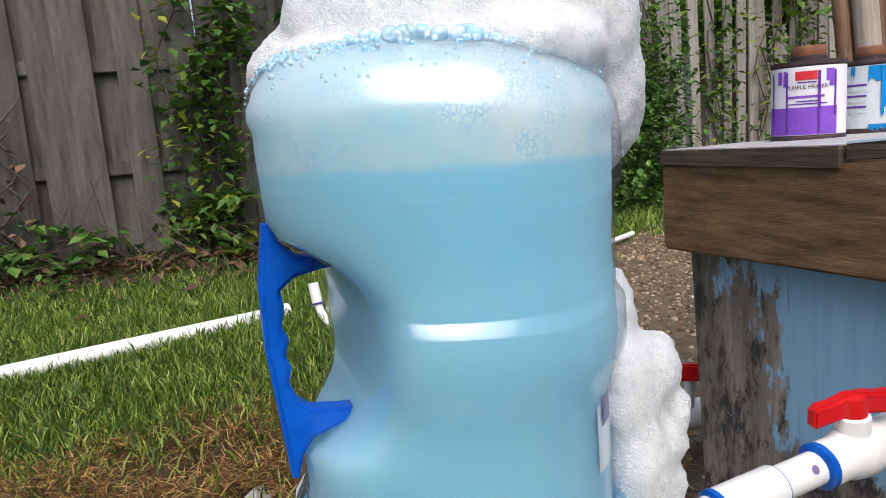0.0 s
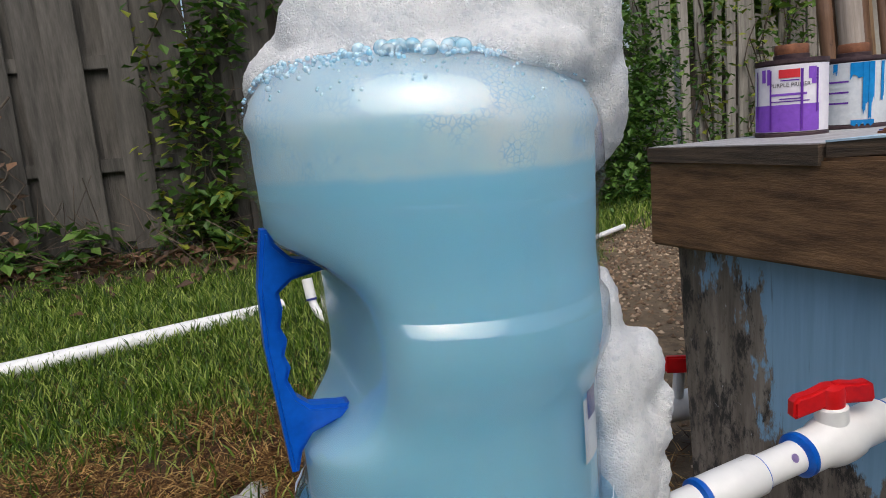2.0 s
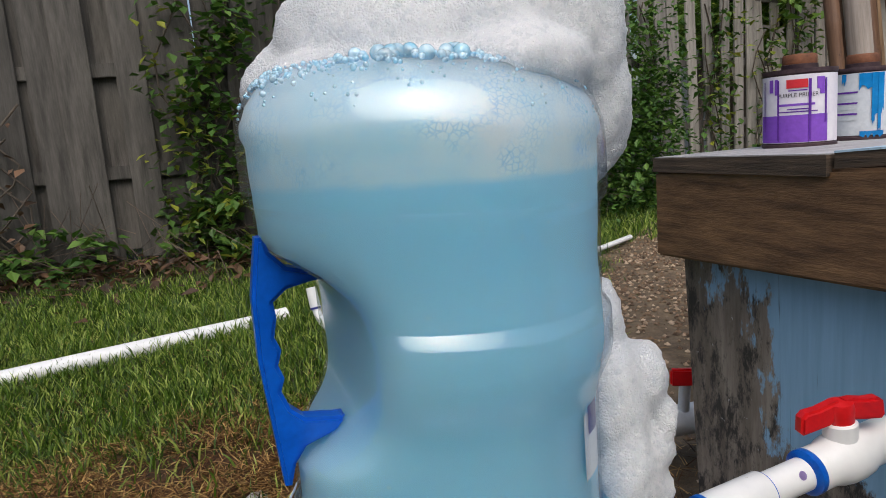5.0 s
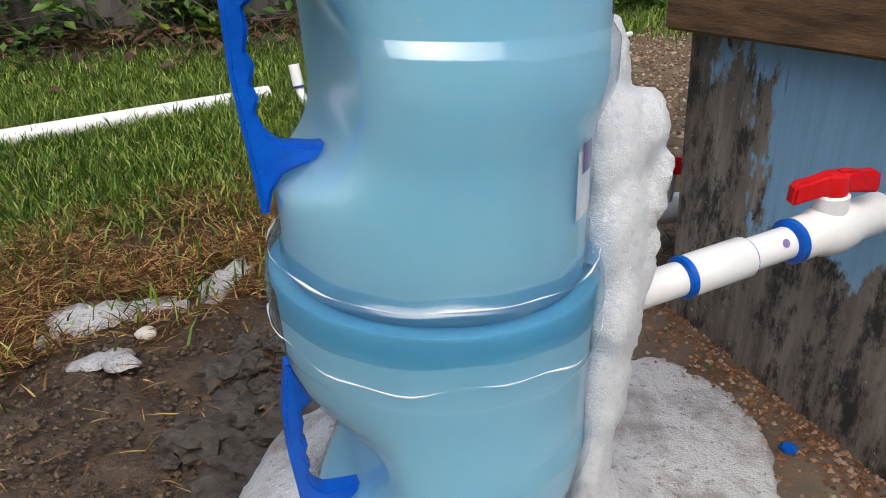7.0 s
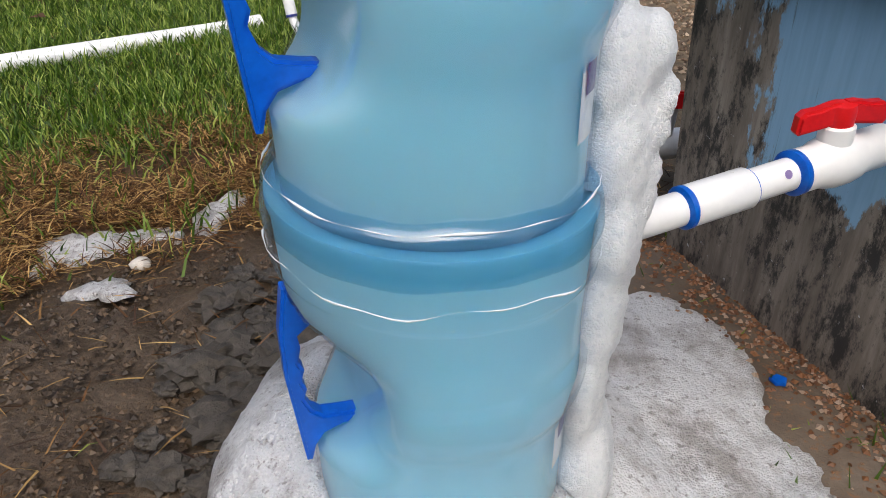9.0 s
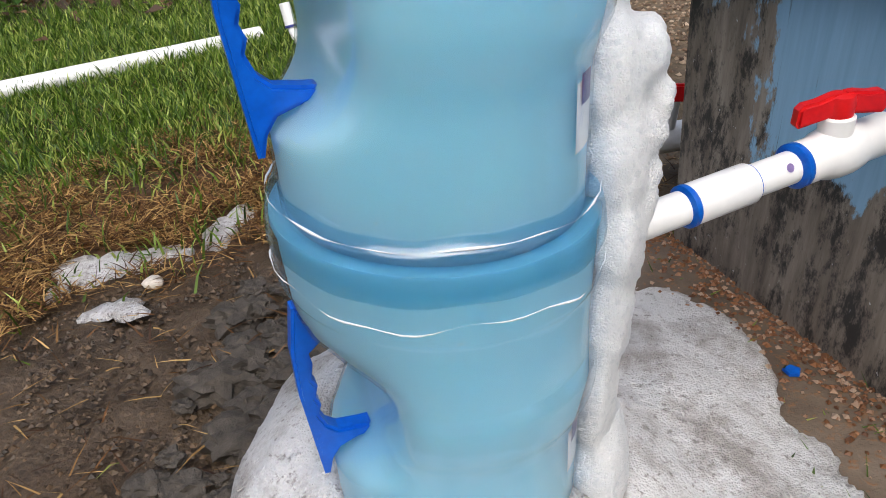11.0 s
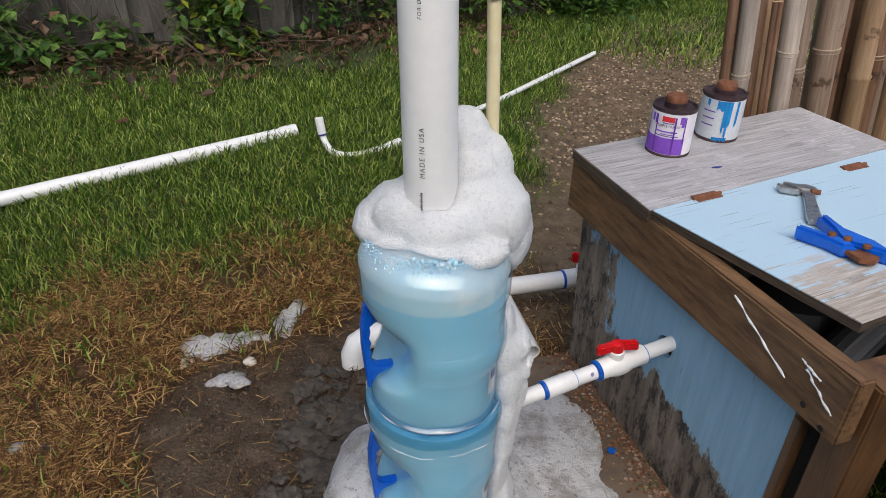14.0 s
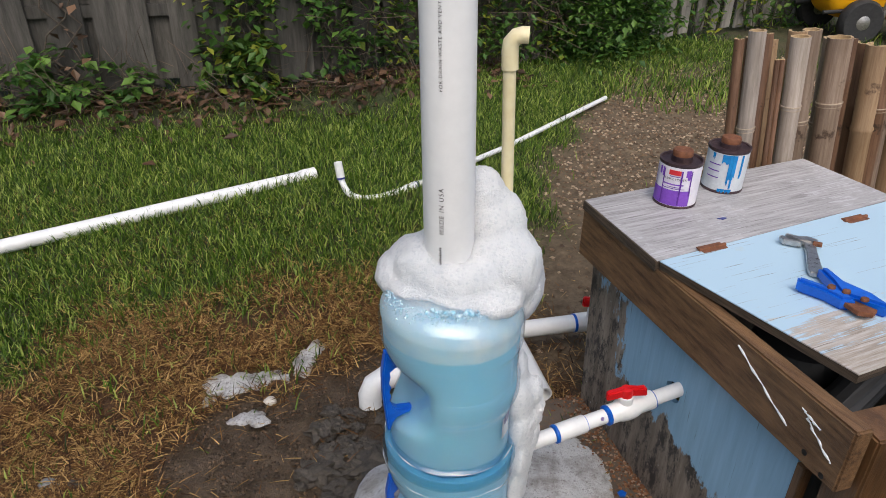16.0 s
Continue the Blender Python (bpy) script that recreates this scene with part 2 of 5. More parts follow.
def make_water(name, level, low, high):
    """Cloudy blue soapy water, with bubbly suds above the level."""
    m, n, l, p = nodes_of(name)
    c = coords(n)
    f = noise_node(n, l, c, 6, 5, 0.6, (1, 1, 0.5))
    col = ramp(n, l, f, [(0.35, low), (0.65, high)])
    if level:
        v = n.new("ShaderNodeTexVoronoi")
        v.feature = "DISTANCE_TO_EDGE"
        v.inputs["Scale"].default_value = 250
        l.new(c, v.inputs["Vector"])
        g = noise_node(n, l, c, 12, 5, 0.6)
        h = noise_node(n, l, c, 26, 5, 0.65)
        suds = ramp(n, l, g, [(0.32, (0.52, 0.78, 0.997)), (0.5, (0.66, 0.85, 0.998)), (0.66, (0.80, 0.91, 0.999))])
        lines = mix(n, l, ramp(n, l, h, [(0.42, (0, 0, 0)), (0.58, (1, 1, 1))]), (0, 0, 0), ramp(n, l, v.outputs["Distance"], [(0.02, (0.7, 0.7, 0.7)), (0.12, (0, 0, 0))]))
        suds = mix(n, l, lines, suds, (0.30, 0.63, 0.93))
        sep = n.new("ShaderNodeSeparateXYZ")
        l.new(c, sep.inputs[0])
        a = n.new("ShaderNodeMath")
        a.operation = "MULTIPLY_ADD"
        l.new(g, a.inputs[0])
        a.inputs[1].default_value = 0.010
        l.new(sep.outputs[2], a.inputs[2])
        r = n.new("ShaderNodeMapRange")
        r.inputs[1].default_value, r.inputs[2].default_value = level + 0.003, level + 0.009
        l.new(a.outputs[0], r.inputs[0])
        col = mix(n, l, r.outputs[0], col, suds)
    specks = n.new("ShaderNodeTexVoronoi")
    specks.inputs["Scale"].default_value = 46
    l.new(c, specks.inputs["Vector"])
    dots = ramp(n, l, specks.outputs["Distance"], [(0.05, (0.35, 0.35, 0.35)), (0.08, (0, 0, 0))])
    col = mix(n, l, dots, col, (0.68, 0.86, 0.95))
    l.new(col, p.inputs["Base Color"])
    p.inputs["Roughness"].default_value, p.inputs["Specular IOR Level"].default_value = 0.6, 0.0
    p.inputs["Subsurface Weight"].default_value, p.inputs["Subsurface Radius"].default_value, p.inputs["Subsurface Scale"].default_value = 1.0, (0.8, 1.0, 1.05), 0.14
    tr = n.new("ShaderNodeBsdfTranslucent")
    l.new(col, tr.inputs[0])
    half = n.new("ShaderNodeMixShader")
    half.inputs[0].default_value = 0.12
    l.new(p.outputs[0], half.inputs[1])
    l.new(tr.outputs[0], half.inputs[2])
    l.new(half.outputs[0], n["Material Output"].inputs[0])
    return m


def make_shell(name, tint, mirror=0.125):
    """Clear wet plastic wall: lets the tinted water through and mirrors the sky."""
    m, n, l, p = nodes_of(name)
    n.remove(p)
    c = coords(n)
    b = n.new("ShaderNodeBump")
    b.inputs["Strength"].default_value, b.inputs["Distance"].default_value = 0.16, 0.002
    l.new(noise_node(n, l, c, 26, 4, 0.6, (1, 1, 0.6)), b.inputs["Height"])
    clear = n.new("ShaderNodeBsdfTransparent")
    clear.inputs[0].default_value = (*tint, 1)
    gloss = n.new("ShaderNodeBsdfGlossy")
    gloss.inputs["Roughness"].default_value = 0.16
    l.new(b.outputs[0], gloss.inputs["Normal"])
    lw = n.new("ShaderNodeLayerWeight")
    lw.inputs["Blend"].default_value = 0.5
    l.new(b.outputs[0], lw.inputs["Normal"])
    rim = n.new("ShaderNodeMath")
    rim.operation = "POWER"
    rim.inputs[1].default_value = 5.0
    l.new(lw.outputs["Facing"], rim.inputs[0])
    fr = n.new("ShaderNodeMath")
    fr.operation = "MULTIPLY_ADD"
    fr.inputs[1].default_value, fr.inputs[2].default_value = 0.55, mirror
    l.new(rim.outputs[0], fr.inputs[0])
    out = n.new("ShaderNodeMixShader")
    l.new(fr.outputs[0], out.inputs[0])
    l.new(clear.outputs[0], out.inputs[1])
    l.new(gloss.outputs[0], out.inputs[2])
    l.new(out.outputs[0], n["Material Output"].inputs[0])
    return m


SHELL = make_shell("clear_blue_jug_wall", (0.925, 0.970, 1.0))
RIM_SHELL = make_shell("deeper_blue_jug_rim", (0.62, 0.86, 0.98))
WATER = make_water("soapy_water", 0.690, (0.330, 0.690, 0.993), (0.380, 0.73, 0.995))
WATER_LOW = make_water("lower_soapy_water", 0.0, (0.310, 0.665, 0.990), (0.355, 0.705, 0.993))


def make_panel():
    """Pale blue paint over ply, worn off to grey and black wood at one end and along the foot."""
    m, n, l, p = nodes_of("peeling_blue_panel")
    c = coords(n)
    wood = ramp(n, l, noise_node(n, l, c, 5, 6, 0.7, (6, 6, 0.8)), [(0.3, (0.085, 0.066, 0.052)), (0.5, (0.19, 0.157, 0.125)), (0.7, (0.31, 0.268, 0.22))])
    mould = noise_node(n, l, c, 13, 9, 0.8, (1.8, 1.8, 0.8))
    wood = mix(n, l, ramp(n, l, mould, [(0.49, (0, 0, 0)), (0.58, (1, 1, 1))]), wood, (0.025, 0.022, 0.02))
    chips = noise_node(n, l, c, 60, 5, 0.7)
    wood = mix(n, l, ramp(n, l, chips, [(0.66, (0, 0, 0)), (0.70, (0.8, 0.8, 0.8))]), wood, (0.55, 0.56, 0.56))
    fine = noise_node(n, l, c, 8, 5, 0.65, (7, 7, 0.5))
    paint = ramp(n, l, fine, [(0.25, (0.20, 0.37, 0.53)), (0.7, (0.28, 0.48, 0.66))])
    crack = noise_node(n, l, c, 10, 4, 0.6, (12, 12, 0.35))
    paint = mix(n, l, ramp(n, l, crack, [(0.66, (0, 0, 0)), (0.7, (0.6, 0.6, 0.6))]), paint, (0.05, 0.06, 0.07))
    att = n.new("ShaderNodeAttribute")
    att.attribute_name = "wear"
    edge = noise_node(n, l, c, 9, 6, 0.7, (1.6, 1.6, 0.7))
    s = n.new("ShaderNodeMath")
    s.operation = "MULTIPLY_ADD"
    l.new(edge, s.inputs[0])
    s.inputs[1].default_value = 1.3
    l.new(att.outputs["Fac"], s.inputs[2])
    worn = ramp(n, l, s.outputs[0], [(0.94, (0, 0, 0)), (1.0, (1, 1, 1))])
    l.new(mix(n, l, worn, paint, wood), p.inputs["Base Color"])
    p.inputs["Roughness"].default_value = 0.6
    bump(n, l, p, fine, 0.4, 0.002)
    return m


PANEL = make_panel()


def make_ply(name, paint, wood, threshold, rot, scale=3.0, worn=None):
    m, n, l, p = nodes_of(name)
    c = coords(n)
    grain = noise_node(n, l, c, scale, 7, 0.72, (0.8, 15, 3, rot))
    big = noise_node(n, l, c, 4, 5, 0.65)
    base = ramp(n, l, grain, [(0.3, wood[0]), (0.5, wood[1]), (0.7, wood[2])])
    a = n.new("ShaderNodeMath")
    a.operation = "ADD"
    l.new(grain, a.inputs[0])
    l.new(big, a.inputs[1])
    if worn:
        far = n.new("ShaderNodeVectorMath")
        far.operation = "DISTANCE"
        l.new(c, far.inputs[0])
        far.inputs[1].default_value = (worn[0], worn[1], 0.70)
        near = n.new("ShaderNodeMapRange")
        near.inputs[1].default_value, near.inputs[2].default_value, near.inputs[3].default_value, near.inputs[4].default_value = 0.0, worn[2], 0.5, 0.0
        l.new(far.outputs["Value"], near.inputs[0])
        sub = n.new("ShaderNodeMath")
        sub.operation = "ADD"
        l.new(a.outputs[0], sub.inputs[0])
        l.new(near.outputs[0], sub.inputs[1])
        a = sub
    half = n.new("ShaderNodeMath")
    half.operation = "MULTIPLY"
    half.inputs[1].default_value = 0.5
    l.new(a.outputs[0], half.inputs[0])
    col = mix(n, l, ramp(n, l, half.outputs[0], [(threshold / 2, (1, 1, 1)), (threshold / 2 + 0.035, (0, 0, 0))]), base, paint)
    split = noise_node(n, l, c, scale * 1.4, 4, 0.6, (0.5, 20, 3, rot))
    col = mix(n, l, ramp(n, l, split, [(0.63, (0, 0, 0)), (0.68, (0.75, 0.75, 0.75))]), col, wood[0])
    stain = noise_node(n, l, c, 7, 4, 0.6)
    col = mix(n, l, ramp(n, l, stain, [(0.66, (0, 0, 0)), (0.74, (0.45, 0.45, 0.45))]), col, (0.55, 0.50, 0.33))
    l.new(col, p.inputs["Base Color"])
    p.inputs["Roughness"].default_value = 0.6
    bump(n, l, p, grain, 0.4, 0.002)
    return m


PLY_GREY = make_ply("weathered_grey_ply", (0.52, 0.515, 0.525), ((0.15, 0.135, 0.13), (0.38, 0.365, 0.365), (0.54, 0.53, 0.535)), 0.86, radians(-31), 7.0)
PLY_BLUE = make_ply("pale_blue_painted_ply", (0.45, 0.62, 0.74), ((0.15, 0.11, 0.08), (0.42, 0.36, 0.30), (0.64, 0.62, 0.60)), 1.24, radians(-31), 6.0, (0.82, 0.46, 0.28))
PLY_EDGE = plain("raw_ply_edge", (0.025, 0.018, 0.013), (0.13, 0.09, 0.058), 9, 0.8, 0.6, 0.003, stretch=(1, 1, 22))


def make_concrete():
    m, n, l, p = nodes_of("gritty_wet_concrete")
    c = coords(n)
    f1, f2 = noise_node(n, l, c, 9, 6, 0.7), noise_node(n, l, c, 90, 4, 0.7)
    col = ramp(n, l, f1, [(0.3, (0.09, 0.065, 0.045)), (0.6, (0.17, 0.13, 0.095)), (0.75, (0.23, 0.19, 0.15))])
    col = mix(n, l, ramp(n, l, f2, [(0.55, (0, 0, 0)), (0.65, (0.8, 0.8, 0.8))]), col, (0.24, 0.12, 0.05))
    l.new(col, p.inputs["Base Color"])
    p.inputs["Roughness"].default_value = 0.5
    bump(n, l, p, f2, 0.6, 0.004)
    return m


CONCRETE = make_concrete()
GROUND = make_ground()


# ---- mesh helpers ----
def part(name, bm, material, parent=None, label=""):
    me = bpy.data.meshes.new(name)
    if isinstance(bm, tuple):
        me.from_pydata(bm[0], [], bm[1])
    else:
        bm.to_mesh(me)
        bm.free()
    me.materials.append(material)
    ob = new(name, me)
    if parent:
        ob.parent = parent
        ob.matrix_parent_inverse = rest[parent.name].inverted() if parent.name in rest else Matrix()
    if label:
        ob["label"] = label
    return ob


rest = {}


def thing(name, at, label, category, group="", kind=""):
    ob = new(name)
    ob.empty_display_size = 0.05
    ob.location = at
    rest[ob.name] = Matrix.Translation(at)
    return tagged(ob, label, category, group, kind)


def smooth(ob, angle=40):
    me = ob.data
    me.polygons.foreach_set("use_smooth", [True] * len(me.polygons))
    me.set_sharp_from_angle(angle=radians(angle))
    return ob


def box(lo, hi, m=Matrix(), bevel=0.0):
    bm = bmesh.new()
    bmesh.ops.create_cube(bm, size=1)
    for v in bm.verts:
        v.co = Vector([(a + b) / 2 + c * (b - a) for a, b, c in zip(lo, hi, v.co)])
    if bevel:
        bmesh.ops.bevel(bm, geom=bm.edges[:], offset=bevel, segments=2, affect="EDGES")
    bm.transform(m)
    return bm


def frame_of(d):
    d = Vector(d).normalized()
    return d.to_track_quat("Z", "Y").to_matrix()


def tube(points, r, seg=24, inner=None, ring_rs=None):
    """A round tube along points; with inner a hollow pipe with open ends."""
    pts = [Vector(p) for p in points]
    bm = bmesh.new()

    def skin(rad):
        rings, q = [], None
        for i, p in enumerate(pts):
            d = (pts[min(i + 1, len(pts) - 1)] - pts[max(i - 1, 0)]).normalized()
            q = d.to_track_quat("Z", "Y") if q is None else (q.to_matrix().col[2].rotation_difference(d) @ q)
            m = q.to_matrix()
            rr = rad * (ring_rs[i] if ring_rs else 1)
            rings.append([bm.verts.new(p + m @ Vector((rr * math.cos(a), rr * math.sin(a), 0))) for a in [2 * math.pi * k / seg for k in range(seg)]])
        for a, b in zip(rings, rings[1:]):
            for k in range(seg):
                bm.faces.new((a[k], a[(k + 1) % seg], b[(k + 1) % seg], b[k]))
        return rings

    out = skin(r)
    if inner:
        inn = skin(inner)
        for a, b in ((out[0], inn[0]), (out[-1], inn[-1])):
            for k in range(seg):
                bm.faces.new((a[k], a[(k + 1) % seg], b[(k + 1) % seg], b[k]))
    else:
        bm.faces.new(out[0])
        bm.faces.new(out[-1])
    bmesh.ops.recalc_face_normals(bm, faces=bm.faces[:])
    return bm


def lathe(profile, m=Matrix(), seg=48, cap=True, shape=None):
    """Turns (r, z) round the z axis; shape(x, y, z) may move each point."""
    bm = bmesh.new()
    rings = []
    for r, z in profile:
        ring = []
        for k in range(seg):
            a = 2 * math.pi * k / seg
            co = (r * math.cos(a), r * math.sin(a), z)
            ring.append(bm.verts.new(shape(*co) if shape else co))
        rings.append(ring)
    for a, b in zip(rings, rings[1:]):
        for k in range(seg):
            bm.faces.new((a[k], a[(k + 1) % seg], b[(k + 1) % seg], b[k]))
    if cap:
        bm.faces.new(rings[0])
        bm.faces.new(rings[-1])
    bmesh.ops.recalc_face_normals(bm, faces=bm.faces[:])
    bm.transform(m)
    return bm


def extrude(outline, thick, m, bevel=0.0):
    """A flat outline (x, z) given a thickness along y."""
    bm = bmesh.new()
    a = [bm.verts.new((x, -thick / 2, z)) for x, z in outline]
    b = [bm.verts.new((x, thick / 2, z)) for x, z in outline]
    k = len(a)
    bm.faces.new(a)
    bm.faces.new(b[::-1])
    for i in range(k):
        bm.faces.new((a[i], b[i], b[(i + 1) % k], a[(i + 1) % k]))
    bmesh.ops.recalc_face_normals(bm, faces=bm.faces[:])
    if bevel:
        edges = [e for e in bm.edges if abs(e.verts[0].co.y - e.verts[1].co.y) < 1e-6]
        bmesh.ops.bevel(bm, geom=edges, offset=bevel, segments=2, affect="EDGES")
    bm.transform(m)
    return bm


def slab(corners, z_top, thick, sub=0):
    """A sheet with the given corners (x, y) or (x, y, z), and a thickness."""
    bm = bmesh.new()
    top = [bm.verts.new((c[0], c[1], c[2] if len(c) > 2 else z_top)) for c in corners]
    low = [bm.verts.new(v.co - Vector((0, 0, thick))) for v in top]
    k = len(top)
    bm.faces.new(top)
    bm.faces.new(low[::-1])
    for i in range(k):
        bm.faces.new((top[i], low[i], low[(i + 1) % k], top[(i + 1) % k]))
    bmesh.ops.recalc_face_normals(bm, faces=bm.faces[:])
    return bm


def step(a, b, x):
    t = np.clip((x - a) / (b - a), 0, 1)
    return t * t * (3 - 2 * t)


def wave(x, y, f, s=0.0):
    return np.sin(f * x + 1.3 * np.sin(f * 0.7 * y + s)) * np.cos(f * 0.9 * y + 1.1 * np.sin(f * 0.6 * x + 2 * s))


def ground_z(x, y):
    """Height of the yard: level at the jugs, a little higher towards the fence."""
    x, y = np.asarray(x, float), np.asarray(y, float)
    rise = 0.045 * step(1.3, 2.6, y) * step(0.3, -0.7, x) + 0.03 * step(1.3, 2.6, y) + 0.10 * step(2.6, 3.4, y - 0.39 * (x + 2.07)) * step(0.3, -0.8, x)
    rough = 0.012 * wave(x, y, 5.0) + 0.006 * wave(x, y, 17.0, 1.0)
    near = step(0.2, 0.6, np.hypot(x - 0.35, y - 0.75))
    return rise + rough * near - 0.02


# ---- ground ----
def grid_axis(lo, hi, fine, far):
    a = list(np.arange(lo, hi + 1e-6, fine))
    d, x = fine, hi
    right = []
    while x < far:
        d *= 1.35
        x += d
        right.append(x)
    d, x, left = fine, lo, []
    while x > -far:
        d *= 1.35
        x -= d
        left.append(x)
    return np.array(left[::-1] + a + right)


def mud_amount(x, y):
    d = np.hypot((x + 0.10) / 0.58, (y - 0.75) / 0.52) + 0.20 * wave(x, y, 6.0, 0.4) + 0.12 * wave(x, y, 19.0, 2.0)
    return step(1.28, 0.72, d)


def dry_amount(x, y):
    d = np.hypot((x + 0.35) / 1.10, (y - 0.75) / 0.92) + 0.13 * wave(x, y, 4.0, 1.4) + 0.08 * wave(x, y, 13.0, 0.2)
    return step(1.25, 0.75, d)


def track_amount(x, y):
    edge = 0.12 + 0.16 * (y - 1.2) + 0.10 * wave(x, y, 3.0, 0.7) + 0.06 * wave(x, y, 11.0, 1.7)
    left = step(edge - 0.12, edge + 0.15, x) * step(1.05, 1.3, y)
    far = 1 - 0.85 * step(4.2, 5.3, y - 0.35 * (x - 0.8) + 0.2 * wave(x, y, 2.5))
    return left * far


gx, gy = grid_axis(-2.6, 1.8, 0.022, 150), grid_axis(-0.1, 4.2, 0.022, 150)
X, Y = np.meshgrid(gx, gy, indexing="ij")
mud, dry, track = mud_amount(X, Y), dry_amount(X, Y), track_amount(X, Y)
Z = ground_z(X, Y) + mud * (0.010 * wave(X, Y, 31.0, 0.3) + 0.006 * wave(X, Y, 67.0, 1.1) - 0.012)
nx, ny = len(gx), len(gy)
idx = np.arange(nx * ny).reshape(nx, ny)
quads = np.stack([idx[:-1, :-1], idx[1:, :-1], idx[1:, 1:], idx[:-1, 1:]], -1).reshape(-1, 4)
ground = part("ground", (np.stack([X, Y, Z], -1).reshape(-1, 3).tolist(), quads.tolist()), GROUND)
tagged(ground, "yard ground of lawn soil, wet brown mud and pale dirt", "ground", kind="structure")
smooth(ground, 80)
att = ground.data.color_attributes.new("kind", "FLOAT_COLOR", "POINT")
att.data.foreach_set("color", np.stack([dry, mud, track, np.ones_like(mud)], -1).reshape(-1))


def blades(name, material, count, where, length, width, lean, label, span=(-3.4, 2.2, -0.2, 6.2)):
    """One joined field of grass blades; where(x, y) is the share that grows."""
    rng = np.random.default_rng(len(name))
    x, y = rng.uniform(span[0], span[1], count * 4), rng.uniform(span[2], span[3], count * 4)
    keep = rng.random(count * 4) < where(x, y) * np.clip(1.25 - 0.13 * y, 0.35, 1)
    x, y = x[keep][:count], y[keep][:count]
    k = len(x)
    z = ground_z(x, y) + (-0.004 if lean < 1 else rng.uniform(0.001, 0.016, k))
    a, ln = rng.uniform(0, 2 * np.pi, k), length * rng.uniform(0.5, 1.35, k)
    w, b = width * rng.uniform(0.7, 1.3, k), rng.uniform(0, 2 * np.pi, k)
    le = lean * rng.uniform(0.3 if lean < 1 else 0.86, 1.2 if lean < 1 else 1.0, k)
    dx, dy = np.cos(b), np.sin(b)
    px, py = np.cos(a) * w, np.sin(a) * w
    up = np.sqrt(np.clip(1 - np.minimum(le, 0.99) ** 2, 0.02, 1)) * (1 if lean < 1 else 0.55)
    le = np.minimum(le, 1.05)
    base, tip = np.stack([x, y, z], -1), np.stack([x + dx * le * ln, y + dy * le * ln, z + up * ln], -1)
    mid = np.stack([x + dx * le * ln * 0.4, y + dy * le * ln * 0.4, z + up * ln * 0.62], -1)
    s = np.stack([px, py, 0 * px], -1)
    v = np.stack([base - s, base + s, mid + s * 0.8, mid - s * 0.8, tip], 1).reshape(-1, 3)
    i = np.arange(k) * 5
    faces = [q for j in i.tolist() for q in ((j, j + 1, j + 2, j + 3), (j + 3, j + 2, j + 4))]
    return tagged(part(name, (v.tolist(), faces), material), label, "grass", kind="stuff")


PATCHES = [(-0.462, 1.235, 0.052, 0.095), (-0.665, 1.075, 0.082, 0.072), (-0.568, 1.115, 0.06, 0.05), (-0.542, 0.925, 0.055, 0.045), (-0.70, 0.99, 0.02, 0.03), (-0.50, 1.12, 0.02, 0.02)]


def clear_of_foam(x, y):
    keep = 1.0
    for cx, cy, rx, ry in PATCHES:
        keep = keep * step(0.75, 1.25, np.hypot((x - cx) / rx, (y - cy) / ry))
    return keep


def fence_front(x, y):
    return step(3.05, 2.75, y - 0.39 * (x + 2.07)) * (x < -0.6) + (x >= -0.6) * step(1.0, 0.6, (y - 4.2) / 1.6 - (x + 0.6) * 0.45)


blades("lawn_grass", GRASS, 190000, lambda x, y: (1 - 0.88 * dry_amount(x, y)) * (1 - mud_amount(x, y)) * (1 - 0.985 * track_amount(x, y)) ** 2 * (0.12 + 0.88 * fence_front(x, y)), 0.055, 0.0026, 0.8, "short green lawn grass")
blades("outer_grass", GRASS, 70000, lambda x, y: 1.0 * ((x < -3.3) | (x > 2.1) | (y < -0.15)) * (y - 0.39 * (x + 2.07) < 2.9) * (1 - track_amount(x, y)), 0.08, 0.007, 0.8, "lawn grass in the outer yard", (-6.0, 6.0, -3.3, 4.5))
blades("verge_grass", GRASS, 26000, lambda x, y: np.clip(0.25 + 0.9 * wave(x, y, 2.3, 0.4) + 0.5 * wave(x, y, 7.0, 1.4), 0, 1) * step(3.4, 4.6, y - 0.35 * (x - 0.8)), 0.09, 0.005, 0.8, "rough green verge before the far fence", (-0.4, 6.0, 4.0, 9.5))
blades("dry_grass", DRY, 165000, lambda x, y: clear_of_foam(x, y) * np.clip(0.55 + 0.5 * wave(x, y, 8.0, 0.9) + 0.45 * wave(x, y, 21.0, 0.3), 0.10, 1) * (0.05 + 0.95 * dry_amount(x, y)) * (1 - 0.985 * mud_amount(x, y)) * (1 - 0.9 * track_amount(x, y)) * (0.06 + 0.94 * step(2.5, 1.6, y)) * (x < 0.9), 0.054, 0.0017, 1.0, "dead tan and brown matted grass", (-2.3, 0.8, -0.2, 2.6))

